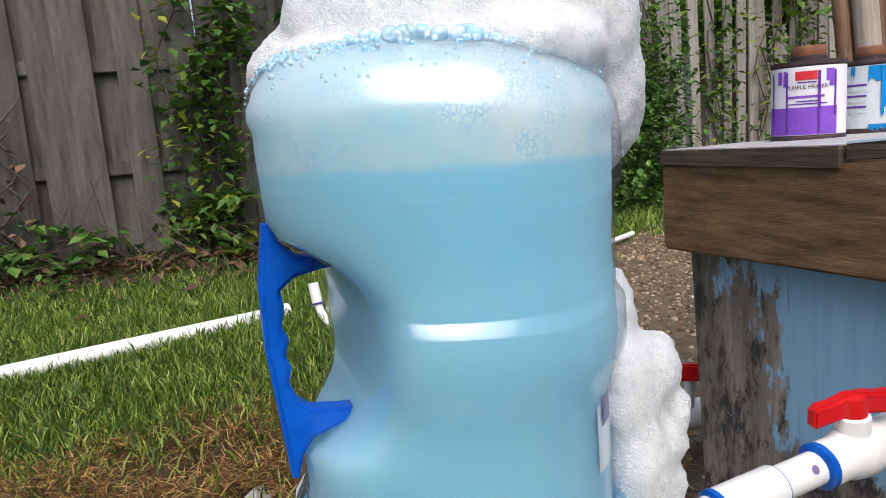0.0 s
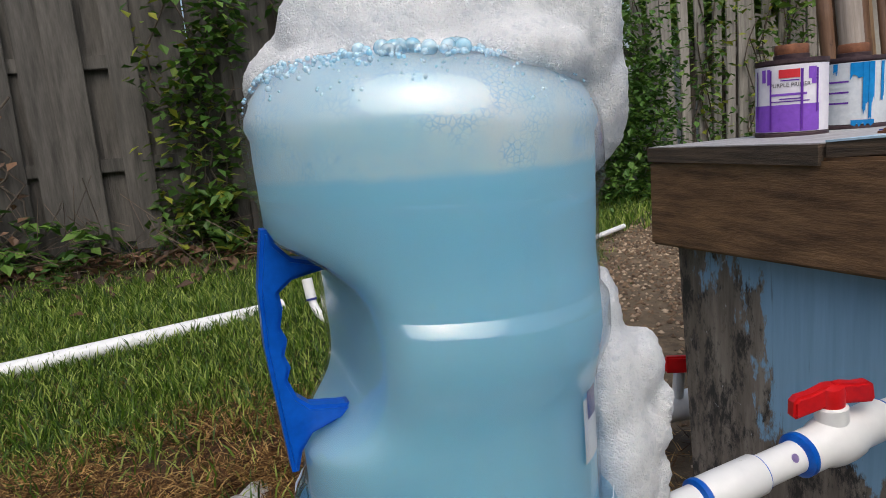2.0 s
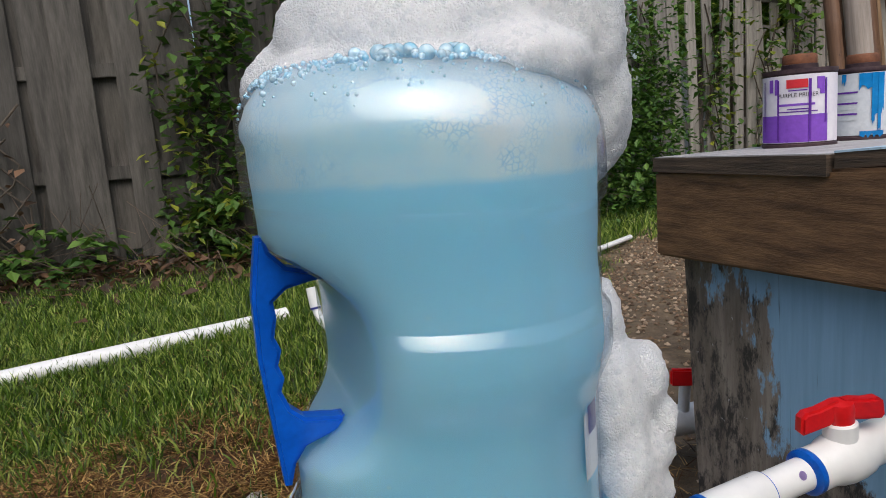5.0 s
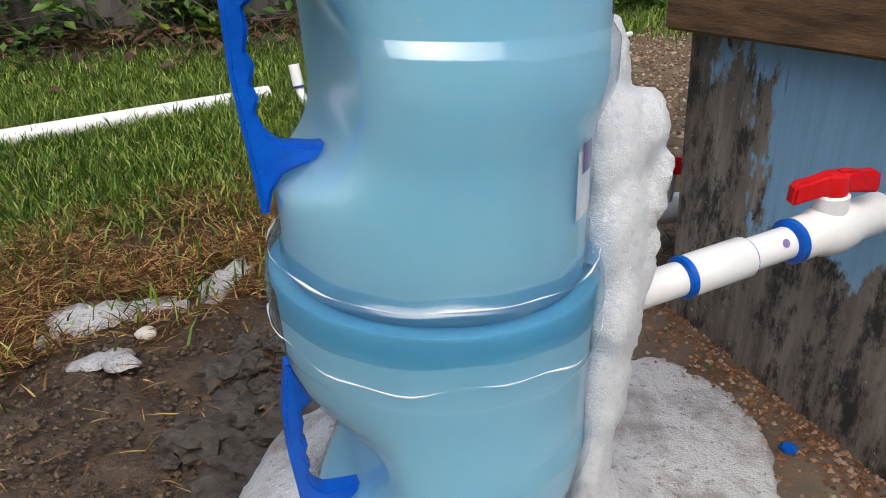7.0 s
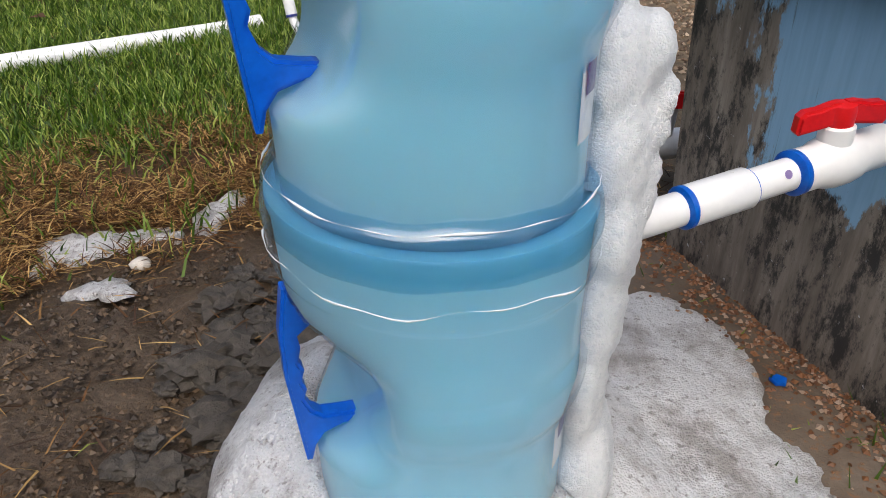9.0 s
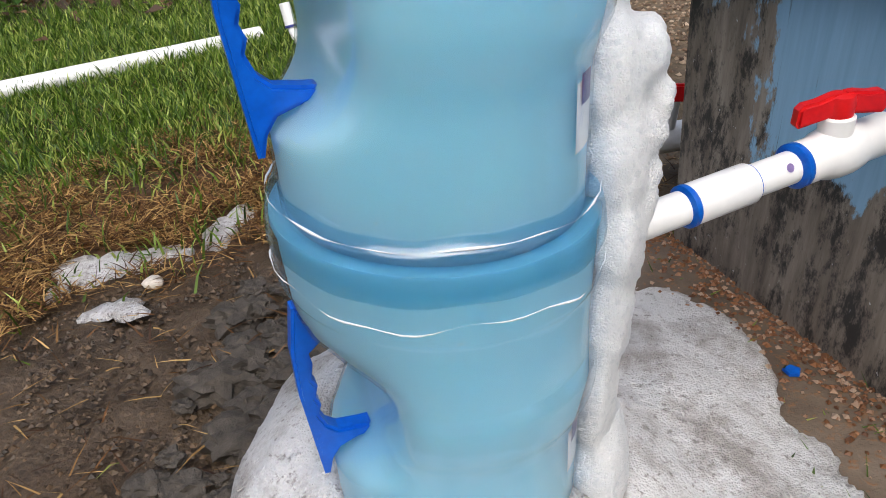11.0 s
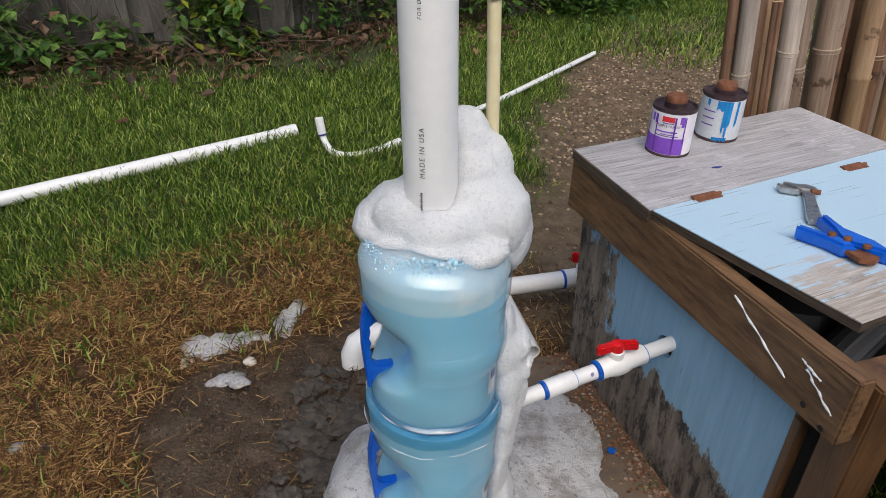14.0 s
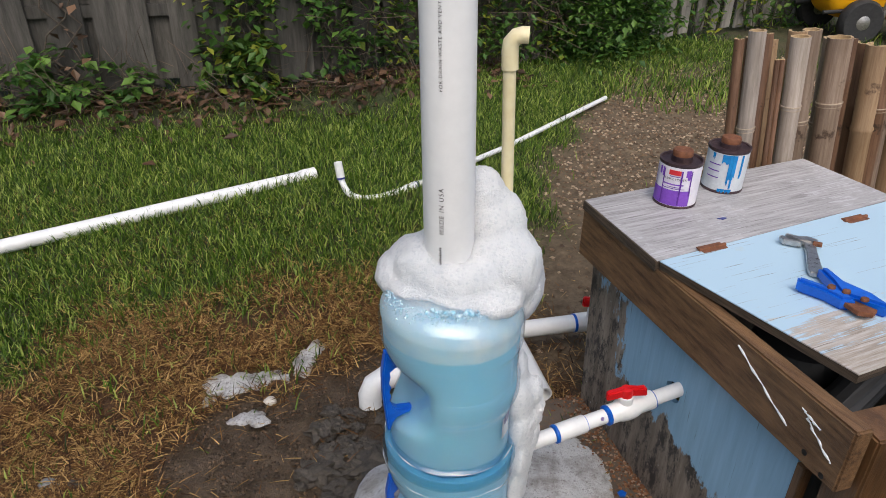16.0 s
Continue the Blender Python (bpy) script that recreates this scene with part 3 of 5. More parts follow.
# ---- jug stack: the two jugs and the standpipe share one leaning axis ----
STACK = Matrix.Translation((-0.0097, 0.0186, 0.014)) @ Matrix.Rotation(radians(2.65), 4, "Y") @ Matrix.Scale(0.972, 4)
LEAN = STACK @ Matrix(((1, 0, -0.0562, 0.1053), (0, 1, 0, 0.491), (0, 0, 1, 0), (0, 0, 0, 1)))
PIPE_LEAN = STACK @ Matrix(((1, 0, -0.075, 0.1120), (0, 1, 0, 0.512), (0, 0, 1, 0), (0, 0, 0, 1)))
HANDLE_AZ = radians(208)
JUG = [(0.050, 0.803), (0.085, 0.801), (0.106, 0.795), (0.120, 0.785), (0.129, 0.773), (0.1345, 0.758), (0.1360, 0.742), (0.1360, 0.708), (0.1350, 0.703), (0.1312, 0.698), (0.1300, 0.694),
       (0.1290, 0.655), (0.1285, 0.628), (0.1287, 0.6265), (0.1345, 0.6180), (0.1349, 0.6160), (0.1350, 0.611), (0.1350, 0.592), (0.1335, 0.584), (0.1270, 0.569), (0.1235, 0.561), (0.1222, 0.552), (0.1215, 0.500), (0.1215, 0.470), (0.1215, 0.452), (0.1215, 0.430)]
JUG = [(r * 1.018, z - 0.018) for r, z in JUG]
fine = []
for (r0, z0), (r1, z1) in zip(JUG, JUG[1:]):
    steps = max(1, round(abs(z0 - z1) / 0.008))
    fine += [(r0 + (r1 - r0) * i / steps, z0 + (z1 - z0) * i / steps) for i in range(steps)]
JUG = fine + [JUG[-1]]


def water_profile():
    """The water's own surface, just inside the wall and smoother than it."""
    zs = [z for _, z in JUG]
    rs = np.array([r for r, _ in JUG])
    out = []
    for i, z in enumerate(zs):
        near = [min(rs[j] * 1.0, 0.1345) for j in range(len(zs)) if abs(zs[j] - z) < 0.030] if z < 0.73 else [rs[i]]
        out.append((float(np.mean(near)) - 0.0028, z - (0.002 if z > 0.74 else 0)))
    return out


INSIDE = water_profile()


def recess(zc, half=0.088, depth=0.058, inset=0.0):
    """Pushes the wall in behind the handle, with rounded ends."""
    ux, uy = math.cos(HANDLE_AZ), math.sin(HANDLE_AZ)

    def shape(x, y, z):
        k = min(1.0, abs(z - zc) / half)
        limit = 0.150 - inset - (depth + 0.014) * (1 - k ** 4)
        a, s = x * ux + y * uy, -x * uy + y * ux
        if k < 1:
            w = 0.0085 * (1 - k ** 4) + 1e-4
            a = min(a, limit) - w * math.log(1 + math.exp(-abs(a - limit) / w))
        return (a * ux - s * uy, a * uy + s * ux, z)

    return shape


def handle_bm(dz):
    o = [(0.000, 0.000), (-0.003, -0.048), (0.001, -0.100), (0.010, -0.155), (0.019, -0.210), (0.024, -0.210), (0.027, -0.192), (0.035, -0.178), (0.052, -0.171), (0.085, -0.170), (0.085, -0.157), (0.056, -0.156), (0.034, -0.153), (0.024, -0.144),
         (0.0170, -0.128), (0.0195, -0.117), (0.0150, -0.106), (0.0175, -0.093), (0.0125, -0.082), (0.0145, -0.066), (0.0120, -0.053), (0.022, -0.043), (0.042, -0.038), (0.085, -0.034), (0.085, -0.027), (0.042, -0.030), (0.022, -0.025), (0.010, -0.012), (0.006, 0.000)]
    o = [(x + 0.019 * z / 0.21, z * 0.90) for x, z in o]
    m = LEAN @ Matrix.Translation((0, 0, 0.661 + dz)) @ Matrix.Rotation(HANDLE_AZ, 4, "Z") @ Matrix.Diagonal((-1, 1, 1, 1)) @ Matrix.Translation((-0.134, 0, 0))
    return extrude(o, 0.019, m, 0.003)


def water_jug(dz, label, low, high, material):
    t = thing("water_jug", LEAN @ Vector((0, 0, low)), label, "water jug", "stacked jugs")
    sh = recess(0.572 + dz)
    prof = [(r, z + dz) for r, z in JUG if low <= z + dz <= high]
    smooth(part("jug_body", lathe(prof, LEAN, 128, True, sh), SHELL, t, "clear blue plastic wall with stepped bands"), 24)
    fill = [(r, z + dz) for r, z in INSIDE if low + 0.002 <= z + dz <= high]
    smooth(part("water", lathe(fill, LEAN, 96, True, recess(0.572 + dz, 0.088, 0.058, 0.003)), material, t, "cloudy pale blue soapy water"), 80)
    smooth(part("handle", handle_bm(dz), BLUE_PLASTIC, t, "bright blue plastic grip with finger waves"), 30)
    for az, z0 in ((-19, 0.507), (-17, 0.188)):
        if low <= z0 <= high:
            az0 = radians(az)
            for nm, w, z1, z2, mat_, k in (("label", 0.14, z0 - 0.03, z0 + 0.035, CLEAR_LABEL, 0.0008), ("label_print", 0.09, z0 + 0.004, z0 + 0.026, NAVY, 0.0016)):
                bm = bmesh.new()
                q = [bm.verts.new(LEAN @ Vector(((0.1215 + k) * math.cos(az0 + w * i / 4), (0.1215 + k) * math.sin(az0 + w * i / 4), zz))) for zz in (z1, z2) for i in range(-4, 5)]
                for i in range(8):
                    bm.faces.new((q[i], q[i + 1], q[i + 10], q[i + 9]))
                part(nm, bm, mat_, t, "white sticker" if nm == "label" else "navy print")
    return t


upper = water_jug(0.0, "upper clear blue plastic jug of cloudy soapy water, overflowing", 0.412, 1.0, WATER)
lower = water_jug(-0.32, "lower clear blue plastic jug standing in foam, slightly wider rim", 0.0, 0.425, WATER_LOW)


def wavy(x, y, z):
    a = math.atan2(y, x)
    k = 1.0 if z < 0.398 else 0.35
    return (x, y, z + k * (0.004 * math.sin(5 * a + 1) + 0.002 * math.sin(13 * a)))


smooth(part("rim_collar", lathe([(0.1225, 0.442), (0.1300, 0.4395), (0.1340, 0.433), (0.1368, 0.422), (0.1388, 0.410), (0.1396, 0.400), (0.1388, 0.3985)], LEAN, 96, False, wavy), RIM_SHELL, lower, "wavy cut rim of deeper blue plastic"), 60)
# lower line is sealant; the upper is the collar's highlight modelled as a tube
for z, r, a in ((0.380, 0.1398, 0.00065), (0.4385, 0.1333, 0.0007)):
    ring = [LEAN @ Vector(wavy((r + 0.0004 * math.sin(9 * k)) * math.cos(2 * math.pi * k / 80), r * math.sin(2 * math.pi * k / 80), z)) for k in range(81)]
    smooth(part("sealant_line", tube(ring, a, 6, None, [max(0.08, 0.55 + 1.2 * math.sin(k * 0.83 + z * 40) * math.sin(k * 0.31 + 1)) for k in range(81)]), CLEAR_LABEL, lower, "thin milky line: lower one sealant, upper one a painted highlight"), 60)

# white standpipe with its printed lines
stand = thing("standpipe", PIPE_LEAN @ Vector((0, 0, 0.76)), "tall grey-white plastic drain pipe with black printed lines", "pipe")
smooth(part("pipe_wall", tube([PIPE_LEAN @ Vector((0, 0, 0.70)), PIPE_LEAN @ Vector((0, 0, 2.3))], 0.0445, 48, 0.039), PVC_PIPE, stand), 40)


def print_on_pipe(body, z, size, az, parent=stand):
    cu = bpy.data.curves.new("print", "FONT")
    cu.body, cu.size, cu.align_x, cu.align_y = body, size, "LEFT", "CENTER"
    cu.space_character = 1.25
    ob = new("print", cu)
    bpy.context.view_layer.update()
    me = bpy.data.meshes.new_from_object(ob.evaluated_get(bpy.context.evaluated_depsgraph_get()))
    bpy.data.objects.remove(ob)
    bm = bmesh.new()
    bm.from_mesh(me)
    bmesh.ops.subdivide_edges(bm, edges=bm.edges[:], cuts=1)
    for v in bm.verts:
        a = az - v.co.y / 0.0445
        v.co = PIPE_LEAN @ Vector((0.0465 * math.cos(a), 0.0465 * math.sin(a), z + v.co.x))
    return part("printed_line", bm, INK, parent, "black printing")


print_on_pipe("MADE IN USA", 0.898, 0.0118, radians(-99))
print_on_pipe("FOR DRAIN WASTE AND VENT ONLY", 1.149, 0.0080, radians(-98))
bars = bmesh.new()
for i in range(11):
    z = 0.834 + i * 0.0036
    b = box((-0.0026 + 0.0010 * (i % 3), -0.0004, 0), (0.0024 - 0.0009 * (i % 2), 0.0004, 0.0017), PIPE_LEAN @ Matrix.Rotation(radians(-13), 4, "Z") @ Matrix.Translation((0, -0.0465, z)))
    me = bpy.data.meshes.new("tmp")
    b.to_mesh(me)
    b.free()
    bars.from_mesh(me)
    bpy.data.meshes.remove(me)
part("print_bars", bars, INK, stand, "black illegible code bars")

# yellowed thin pipe with an elbow
thin = thing("thin_standpipe", (0.19, 0.62, 0.0), "yellowed thin plastic pipe with an elbow on top", "pipe")
P0, P1 = STACK @ Vector((0.222, 0.635, 0.02)), STACK @ Vector((0.117, 0.61, 1.188))
smooth(part("pipe_wall", tube([P0, P1], 0.0112, 20, 0.009), CPVC, thin), 40)
smooth(part("elbow", tube([P1 - Vector((-0.002, 0, 0.03)), P1, P1 + Vector((0.001, 0, 0.014)), P1 + Vector((0.009, 0, 0.024)), P1 + Vector((0.02, 0, 0.027)), P1 + Vector((0.030, 0, 0.027))], 0.0142, 24, 0.0112), CPVC, thin, "cream elbow fitting"), 40)

# ---- foam ----
def blob_mesh(balls, seed):
    """Overlapping lumps, each an uneven ball."""
    bm = bmesh.new()
    for i, (x, y, z, rx, ry, rz) in enumerate(balls):
        x, y, z = STACK @ Vector((x, y, z))
        made = bmesh.ops.create_icosphere(bm, subdivisions=3, radius=1)
        for v in made["verts"]:
            k = 1 + 0.10 * noise.noise(v.co * 2.1 + Vector((seed + i, 0, i * 3.1))) + 0.05 * noise.noise(v.co * 6 + Vector((0, seed + i, 0)))
            v.co = Vector((x + v.co.x * rx * k, y + v.co.y * ry * k, z + v.co.z * rz * k))
    return bm


def foam_thing(name, balls, seed, label, material=FOAM, voxel=0.0032, category="foam"):
    ob = part(name, blob_mesh(balls, seed), material)
    mod = ob.modifiers.new("union", "REMESH")
    mod.mode, mod.voxel_size, mod.use_smooth_shade = "VOXEL", voxel, True
    sm = ob.modifiers.new("soft", "SMOOTH")
    sm.factor, sm.iterations = 0.5, 9
    tex = bpy.data.textures.new(name + "_lumps", "CLOUDS")
    tex.noise_scale, tex.noise_depth = 0.022, 4
    d = ob.modifiers.new("lumps", "DISPLACE")
    d.texture, d.strength, d.mid_level, d.texture_coords = tex, 0.0045, 0.5, "GLOBAL"
    tex2 = bpy.data.textures.new(name + "_bubbles", "VORONOI")
    tex2.noise_scale = 0.008
    d2 = ob.modifiers.new("bubbles", "DISPLACE")
    d2.texture, d2.strength, d2.mid_level, d2.texture_coords = tex2, (-0.0028 if material is FOAM else -0.003), 0.4, "GLOBAL"
    return tagged(ob, label, category)


foam_thing("soap_foam", [
    (0.062, 0.548, 0.795, 0.108, 0.088, 0.066), (0.010, 0.545, 0.792, 0.080, 0.076, 0.056), (0.140, 0.55, 0.805, 0.085, 0.085, 0.085), (0.168, 0.572, 0.750, 0.066, 0.075, 0.075),
    (0.112, 0.575, 0.866, 0.074, 0.066, 0.084), (0.092, 0.58, 0.925, 0.050, 0.050, 0.058), (0.022, 0.53, 0.822, 0.064, 0.065, 0.042), (0.150, 0.55, 0.835, 0.052, 0.060, 0.058), (0.080, 0.480, 0.774, 0.088, 0.066, 0.025), (0.012, 0.492, 0.774, 0.068, 0.064, 0.026), (0.132, 0.480, 0.776, 0.060, 0.066, 0.034), (-0.047, 0.545, 0.768, 0.044, 0.07, 0.040),
    (0.060, 0.468, 0.795, 0.062, 0.034, 0.046), (0.015, 0.502, 0.808, 0.062, 0.05, 0.046), (0.110, 0.49, 0.80, 0.055, 0.05, 0.05)],
    1, "white soap foam piled over the upper jug")
foam_thing("running_foam", [
    (0.210, 0.555, 0.555, 0.018, 0.045, 0.050), (0.214, 0.54, 0.500, 0.032, 0.055, 0.065), (0.224, 0.53, 0.435, 0.032, 0.055, 0.085), (0.230, 0.525, 0.365, 0.031, 0.055, 0.08),
    (0.230, 0.52, 0.295, 0.029, 0.055, 0.08), (0.230, 0.515, 0.21, 0.024, 0.055, 0.09), (0.242, 0.515, 0.10, 0.036, 0.06, 0.09), (0.243, 0.545, 0.52, 0.022, 0.03, 0.03), (0.250, 0.54, 0.46, 0.020, 0.03, 0.022), (0.252, 0.535, 0.40, 0.018, 0.03, 0.03), (0.246, 0.53, 0.345, 0.016, 0.03, 0.03), (0.262, 0.54, 0.485, 0.010, 0.02, 0.018), (0.258, 0.535, 0.425, 0.012, 0.02, 0.016)],
    5, "white foam running down the jugs' side")
foam_thing("pooled_foam", [
    (0.12, 0.52, 0.01, 0.25, 0.25, 0.10), (-0.04, 0.53, 0.02, 0.11, 0.20, 0.11), (-0.075, 0.60, 0.0, 0.08, 0.16, 0.09), (0.30, 0.62, 0.0, 0.20, 0.30, 0.055), (0.38, 0.75, 0.0, 0.16, 0.26, 0.035), (0.42, 0.52, 0.0, 0.17, 0.22, 0.035), (0.10, 0.32, 0.0, 0.22, 0.16, 0.07)],
    9, "thin greying foam pooled round the foot of the jugs", FOAM_DIRTY, 0.007)


BUBBLE = plain("glossy_bubble", (0.20, 0.56, 0.82), (0.62, 0.80, 0.88), 90, 0.12, 0, coat=1.0, sss=0.5)


def bubble_field():
    """Round bubbles and beads where the foam meets the jug's shoulder."""
    rng = random.Random(21)
    verts, faces = [], []
    ball = bmesh.new()
    bmesh.ops.create_icosphere(ball, subdivisions=2, radius=1)
    bv, bf = [v.co.copy() for v in ball.verts], [[v.index for v in f.verts] for f in ball.faces]
    ball.free()
    for i in range(520):
        a = radians(rng.uniform(-172, -8))
        dip = 0.010 * math.sin(2 * a + 0.6)
        if i < 420:
            r = 0.107 + rng.gauss(0, 0.006) + dip
            size = rng.choice((0.0008, 0.0012, 0.0017, 0.0024)) * rng.uniform(0.6, 1.1)
        else:
            r, size = rng.uniform(0.112, 0.136), rng.uniform(0.0006, 0.0013)
        if i % 26 == 0:
            a, r, size = radians(rng.uniform(-112, -62)), rng.uniform(0.088, 0.100), rng.uniform(0.0030, 0.0060)
        z = next((z0 + (z1 - z0) * (r - r0) / (r1 - r0) for (r0, z0), (r1, z1) in zip(JUG, JUG[1:]) if r0 <= r <= r1), 0.75)
        c = LEAN @ Vector((r * math.cos(a), r * math.sin(a), z + size * 0.15))
        k = len(verts)
        verts += [tuple(c + v * size) for v in bv]
        faces += [tuple(k + j for j in f) for f in bf]
    return smooth(tagged(part("foam_bubbles", (verts, faces), BUBBLE), "clear bubbles and beads at the foam's edge", "bubbles", kind="stuff"), 80)


bubble_field()


def flat_foam(cx, cy, rx, ry, seed):
    bm = bmesh.new()
    rng = random.Random(seed)
    n = 26
    ph = [rng.uniform(0, 6.3) for _ in range(4)]
    rim = [0.9 + 0.22 * math.sin(2 * math.pi * k / n * 2 + ph[0]) + 0.16 * math.sin(2 * math.pi * k / n * 3 + ph[1]) + 0.12 * math.sin(2 * math.pi * k / n * 7 + ph[2]) for k in range(n)]
    mid = bm.verts.new((cx, cy, float(ground_z(cx, cy)) + 0.010))
    rings = []
    for f, h in ((0.45, 0.009), (0.8, 0.008), (1.0, -0.004)):
        ring = []
        for k in range(n):
            a = 2 * math.pi * k / n
            x, y = cx + rx * rim[k] * f * math.cos(a), cy + ry * rim[k] * f * math.sin(a)
            ring.append(bm.verts.new((x, y, float(ground_z(x, y)) + h + rng.uniform(-0.0015, 0.0015))))
        rings.append(ring)
    for k in range(n):
        bm.faces.new((mid, rings[0][k], rings[0][(k + 1) % n]))
        for a, b in zip(rings, rings[1:]):
            bm.faces.new((a[k], b[k], b[(k + 1) % n], a[(k + 1) % n]))
    bmesh.ops.recalc_face_normals(bm, faces=bm.faces[:])
    return smooth(tagged(part("foam_patch", bm, FOAM_PATCH), "small drying foam patch on wet matted grass", "foam", "foam patches on the grass"), 80)


for i, spec in enumerate(PATCHES):
    flat_foam(*spec, i)

# ---- pump box ----
U, V = Vector((0.410, -0.912, 0)), Vector((0.912, 0.410, 0))
TC = Vector((0.374, 1.141, 0))
BOX = Matrix((( U.x, V.x, 0, TC.x), (U.y, V.y, 0, TC.y), (0, 0, 1, 0), (0, 0, 0, 1)))
bench = thing("pump_box", TC + U * 0.4 + V * 0.4, "low wooden pump box with peeling blue panel and ply top", "box")


def panel_bm():
    """The front panel as a fine grid with a round hole for the pipe."""
    hu, hz, hr = 0.421, 0.357, 0.026
    bm = bmesh.new()
    us, zs = np.linspace(0.0, 0.785, 61), np.linspace(-0.03, 0.545, 56)
    v0 = 0.040
    grid = {}
    for i, u in enumerate(us):
        for j, z in enumerate(zs):
            d = math.hypot(u - hu, z - hz)
            k = hr / d if 1e-6 < d < hr else 1
            skew = 0.036 * (1 - z / 0.48) * (1 - i / 60)
            grid[i, j] = bm.verts.new((hu + (u - hu) * k + skew, v0, hz + (z - hz) * k))
    for i in range(60):
        for j in range(55):
            c = (us[i] + us[i + 1]) / 2 - hu, (zs[j] + zs[j + 1]) / 2 - hz
            if math.hypot(*c) > hr * 0.9:
                bm.faces.new((grid[i, j], grid[i + 1, j], grid[i + 1, j + 1], grid[i, j + 1]))
    made = bmesh.ops.extrude_face_region(bm, geom=bm.faces[:])
    for v in [g for g in made["geom"] if isinstance(g, bmesh.types.BMVert)]:
        v.co.y += 0.014
    bmesh.ops.delete(bm, geom=[v for v in bm.verts if not v.link_faces], context="VERTS")
    bmesh.ops.recalc_face_normals(bm, faces=bm.faces[:])
    bm.transform(BOX)
    return bm


front = part("front_panel", panel_bm(), PANEL, bench, "pale blue painted ply, worn to grey wood")
wear = front.data.attributes.new("wear", "FLOAT", "POINT")
inv = BOX.inverted()
vals = []
for v in front.data.vertices:
    q = inv @ v.co
    u, z = q.x * 0.91, q.z * 1.12
    end = 1 - step(0.06, 0.30, u + 0.10 * (z - 0.45))
    foot = 1 - step(0.06 + 0.10 * (1 - step(0.3, 0.72, u)), 0.36 - 0.08 * u, z - 0.04)
    vals.append(float(0.56 * max(end * (0.75 + 0.35 * (1 - step(0.3, 0.55, z))), foot)))
wear.data.foreach_set("value", vals)
part("side_panel", box((0.034, 0.058, -0.03), (0.048, 0.80, 0.53), BOX), SHADED_GREY_WOOD, bench)
part("back_panel", box((0.03, 0.79, -0.03), (0.84, 0.805, 0.53), BOX), SHADED_GREY_WOOD, bench)


def sloped_board(u0, u1, v0, v1, top0, top1, low0, low1, bevel=0.004):
    bm = bmesh.new()
    bmesh.ops.create_cube(bm, size=1)
    for v in bm.verts:
        u = u0 if v.co.x < 0 else u1
        z = (top0 if v.co.x < 0 else top1) if v.co.z > 0 else (low0 if v.co.x < 0 else low1)
        v.co = (u, v0 if v.co.y < 0 else v1, z)
    bmesh.ops.bevel(bm, geom=bm.edges[:], offset=bevel, segments=2, affect="EDGES")
    bm.transform(BOX)
    return bm


part("front_board", sloped_board(-0.020, 0.895, 0.0, 0.038, 0.634, 0.668, 0.495, 0.536), BROWN_BOARD, bench, "thick brown board with long grain, scraped white")
part("back_board", sloped_board(-0.012, 0.86, 0.77, 0.81, 0.636, 0.64, 0.50, 0.50), BROWN_BOARD, bench)
part("end_board", box((-0.018, 0.041, 0.497), (0.020, 0.77, 0.634), BOX, 0.003), BROWN_BOARD, bench)
part("corner_post", sloped_board(0.838, 0.906, 0.042, 0.125, 0.655, 0.648, -0.03, -0.03), WET_WOOD, bench, "wet orange-brown corner post")
# Near-black panel: the shade inside the box is put into its colour.
part("near_panel", box((0.76, 0.45, -0.03), (0.775, 0.79, 0.52), BOX), DARK, bench, "inner wall of the box, its inside shade painted near-black")
part("brace", sloped_board(0.765, 0.832, 0.10, 0.15, 0.50, 0.50, -0.03, -0.03), SHADED_GREY_WOOD, bench, "grey wooden leg behind the panel")
part("panel_edge_strip", box((0.787, 0.036, -0.03), (0.806, 0.060, 0.492), BOX, 0.002), WET_WOOD, bench, "dark reddish strip along the panel's edge")
for i, a in enumerate((((0.618, 0.640), (0.772, 0.575)), ((0.805, 0.622), (0.872, 0.582)), ((0.790, 0.632), (0.835, 0.622)))):
    pts = [BOX @ Vector((a[0][0] + (a[1][0] - a[0][0]) * k / 12 + 0.003 * math.sin(k * 1.3), -0.0006, a[0][1] + (a[1][1] - a[0][1]) * k / 12)) for k in range(13)]
    part("paint_run", tube(pts, 0.0021, 8, None, [max(0.35, 0.9 + 0.5 * math.sin(k * 1.9 + 2 * i)) for k in range(13)]), CLEAR_LABEL, bench, "dried white drip")
for u_, z_ in ((0.822, 0.560), (0.865, 0.548)):
    part("nail_hole", lathe([(0.001, 0.0), (0.006, 0.0)], BOX @ Matrix.Translation((u_, -0.0016, z_)) @ Matrix.Rotation(radians(90), 4, "X"), 10), INK, bench)
top = slab([(0.366, 1.156, 0.657), (1.045, 1.572, 0.657), (1.202, 1.300, 0.661), (0.508, 0.838, 0.665)], 0.657, 0.019)
part("top_sheet", top, PLY_GREY, bench, "weathered grey-white ply top")
edge = slab([(0.3625, 1.153, 0.6555), (0.384, 1.165, 0.6555), (0.526, 0.848, 0.6635), (0.5045, 0.836, 0.6635)], 0.6555, 0.022)
edge.verts.ensure_lookup_table()
for v in edge.verts:
    if v.co.z < 0.65 and v.co.y < 0.9:
        v.co.z -= 0.003
part("top_edge", edge, PLY_EDGE, bench, "raw dark ply edge")
lid = thing("hinged_lid", (0.85, 0.82, 0.657), "hinged ply lid painted pale blue, worn bare at the front", "lid")
lid_c = [(0.512, 0.834, 0.668), (1.205, 1.294, 0.664), (1.45, 0.85, 0.698), (0.776, 0.437, 0.700)]
part("lid_sheet", slab(lid_c, 0.668, 0.0025), PLY_BLUE, lid)
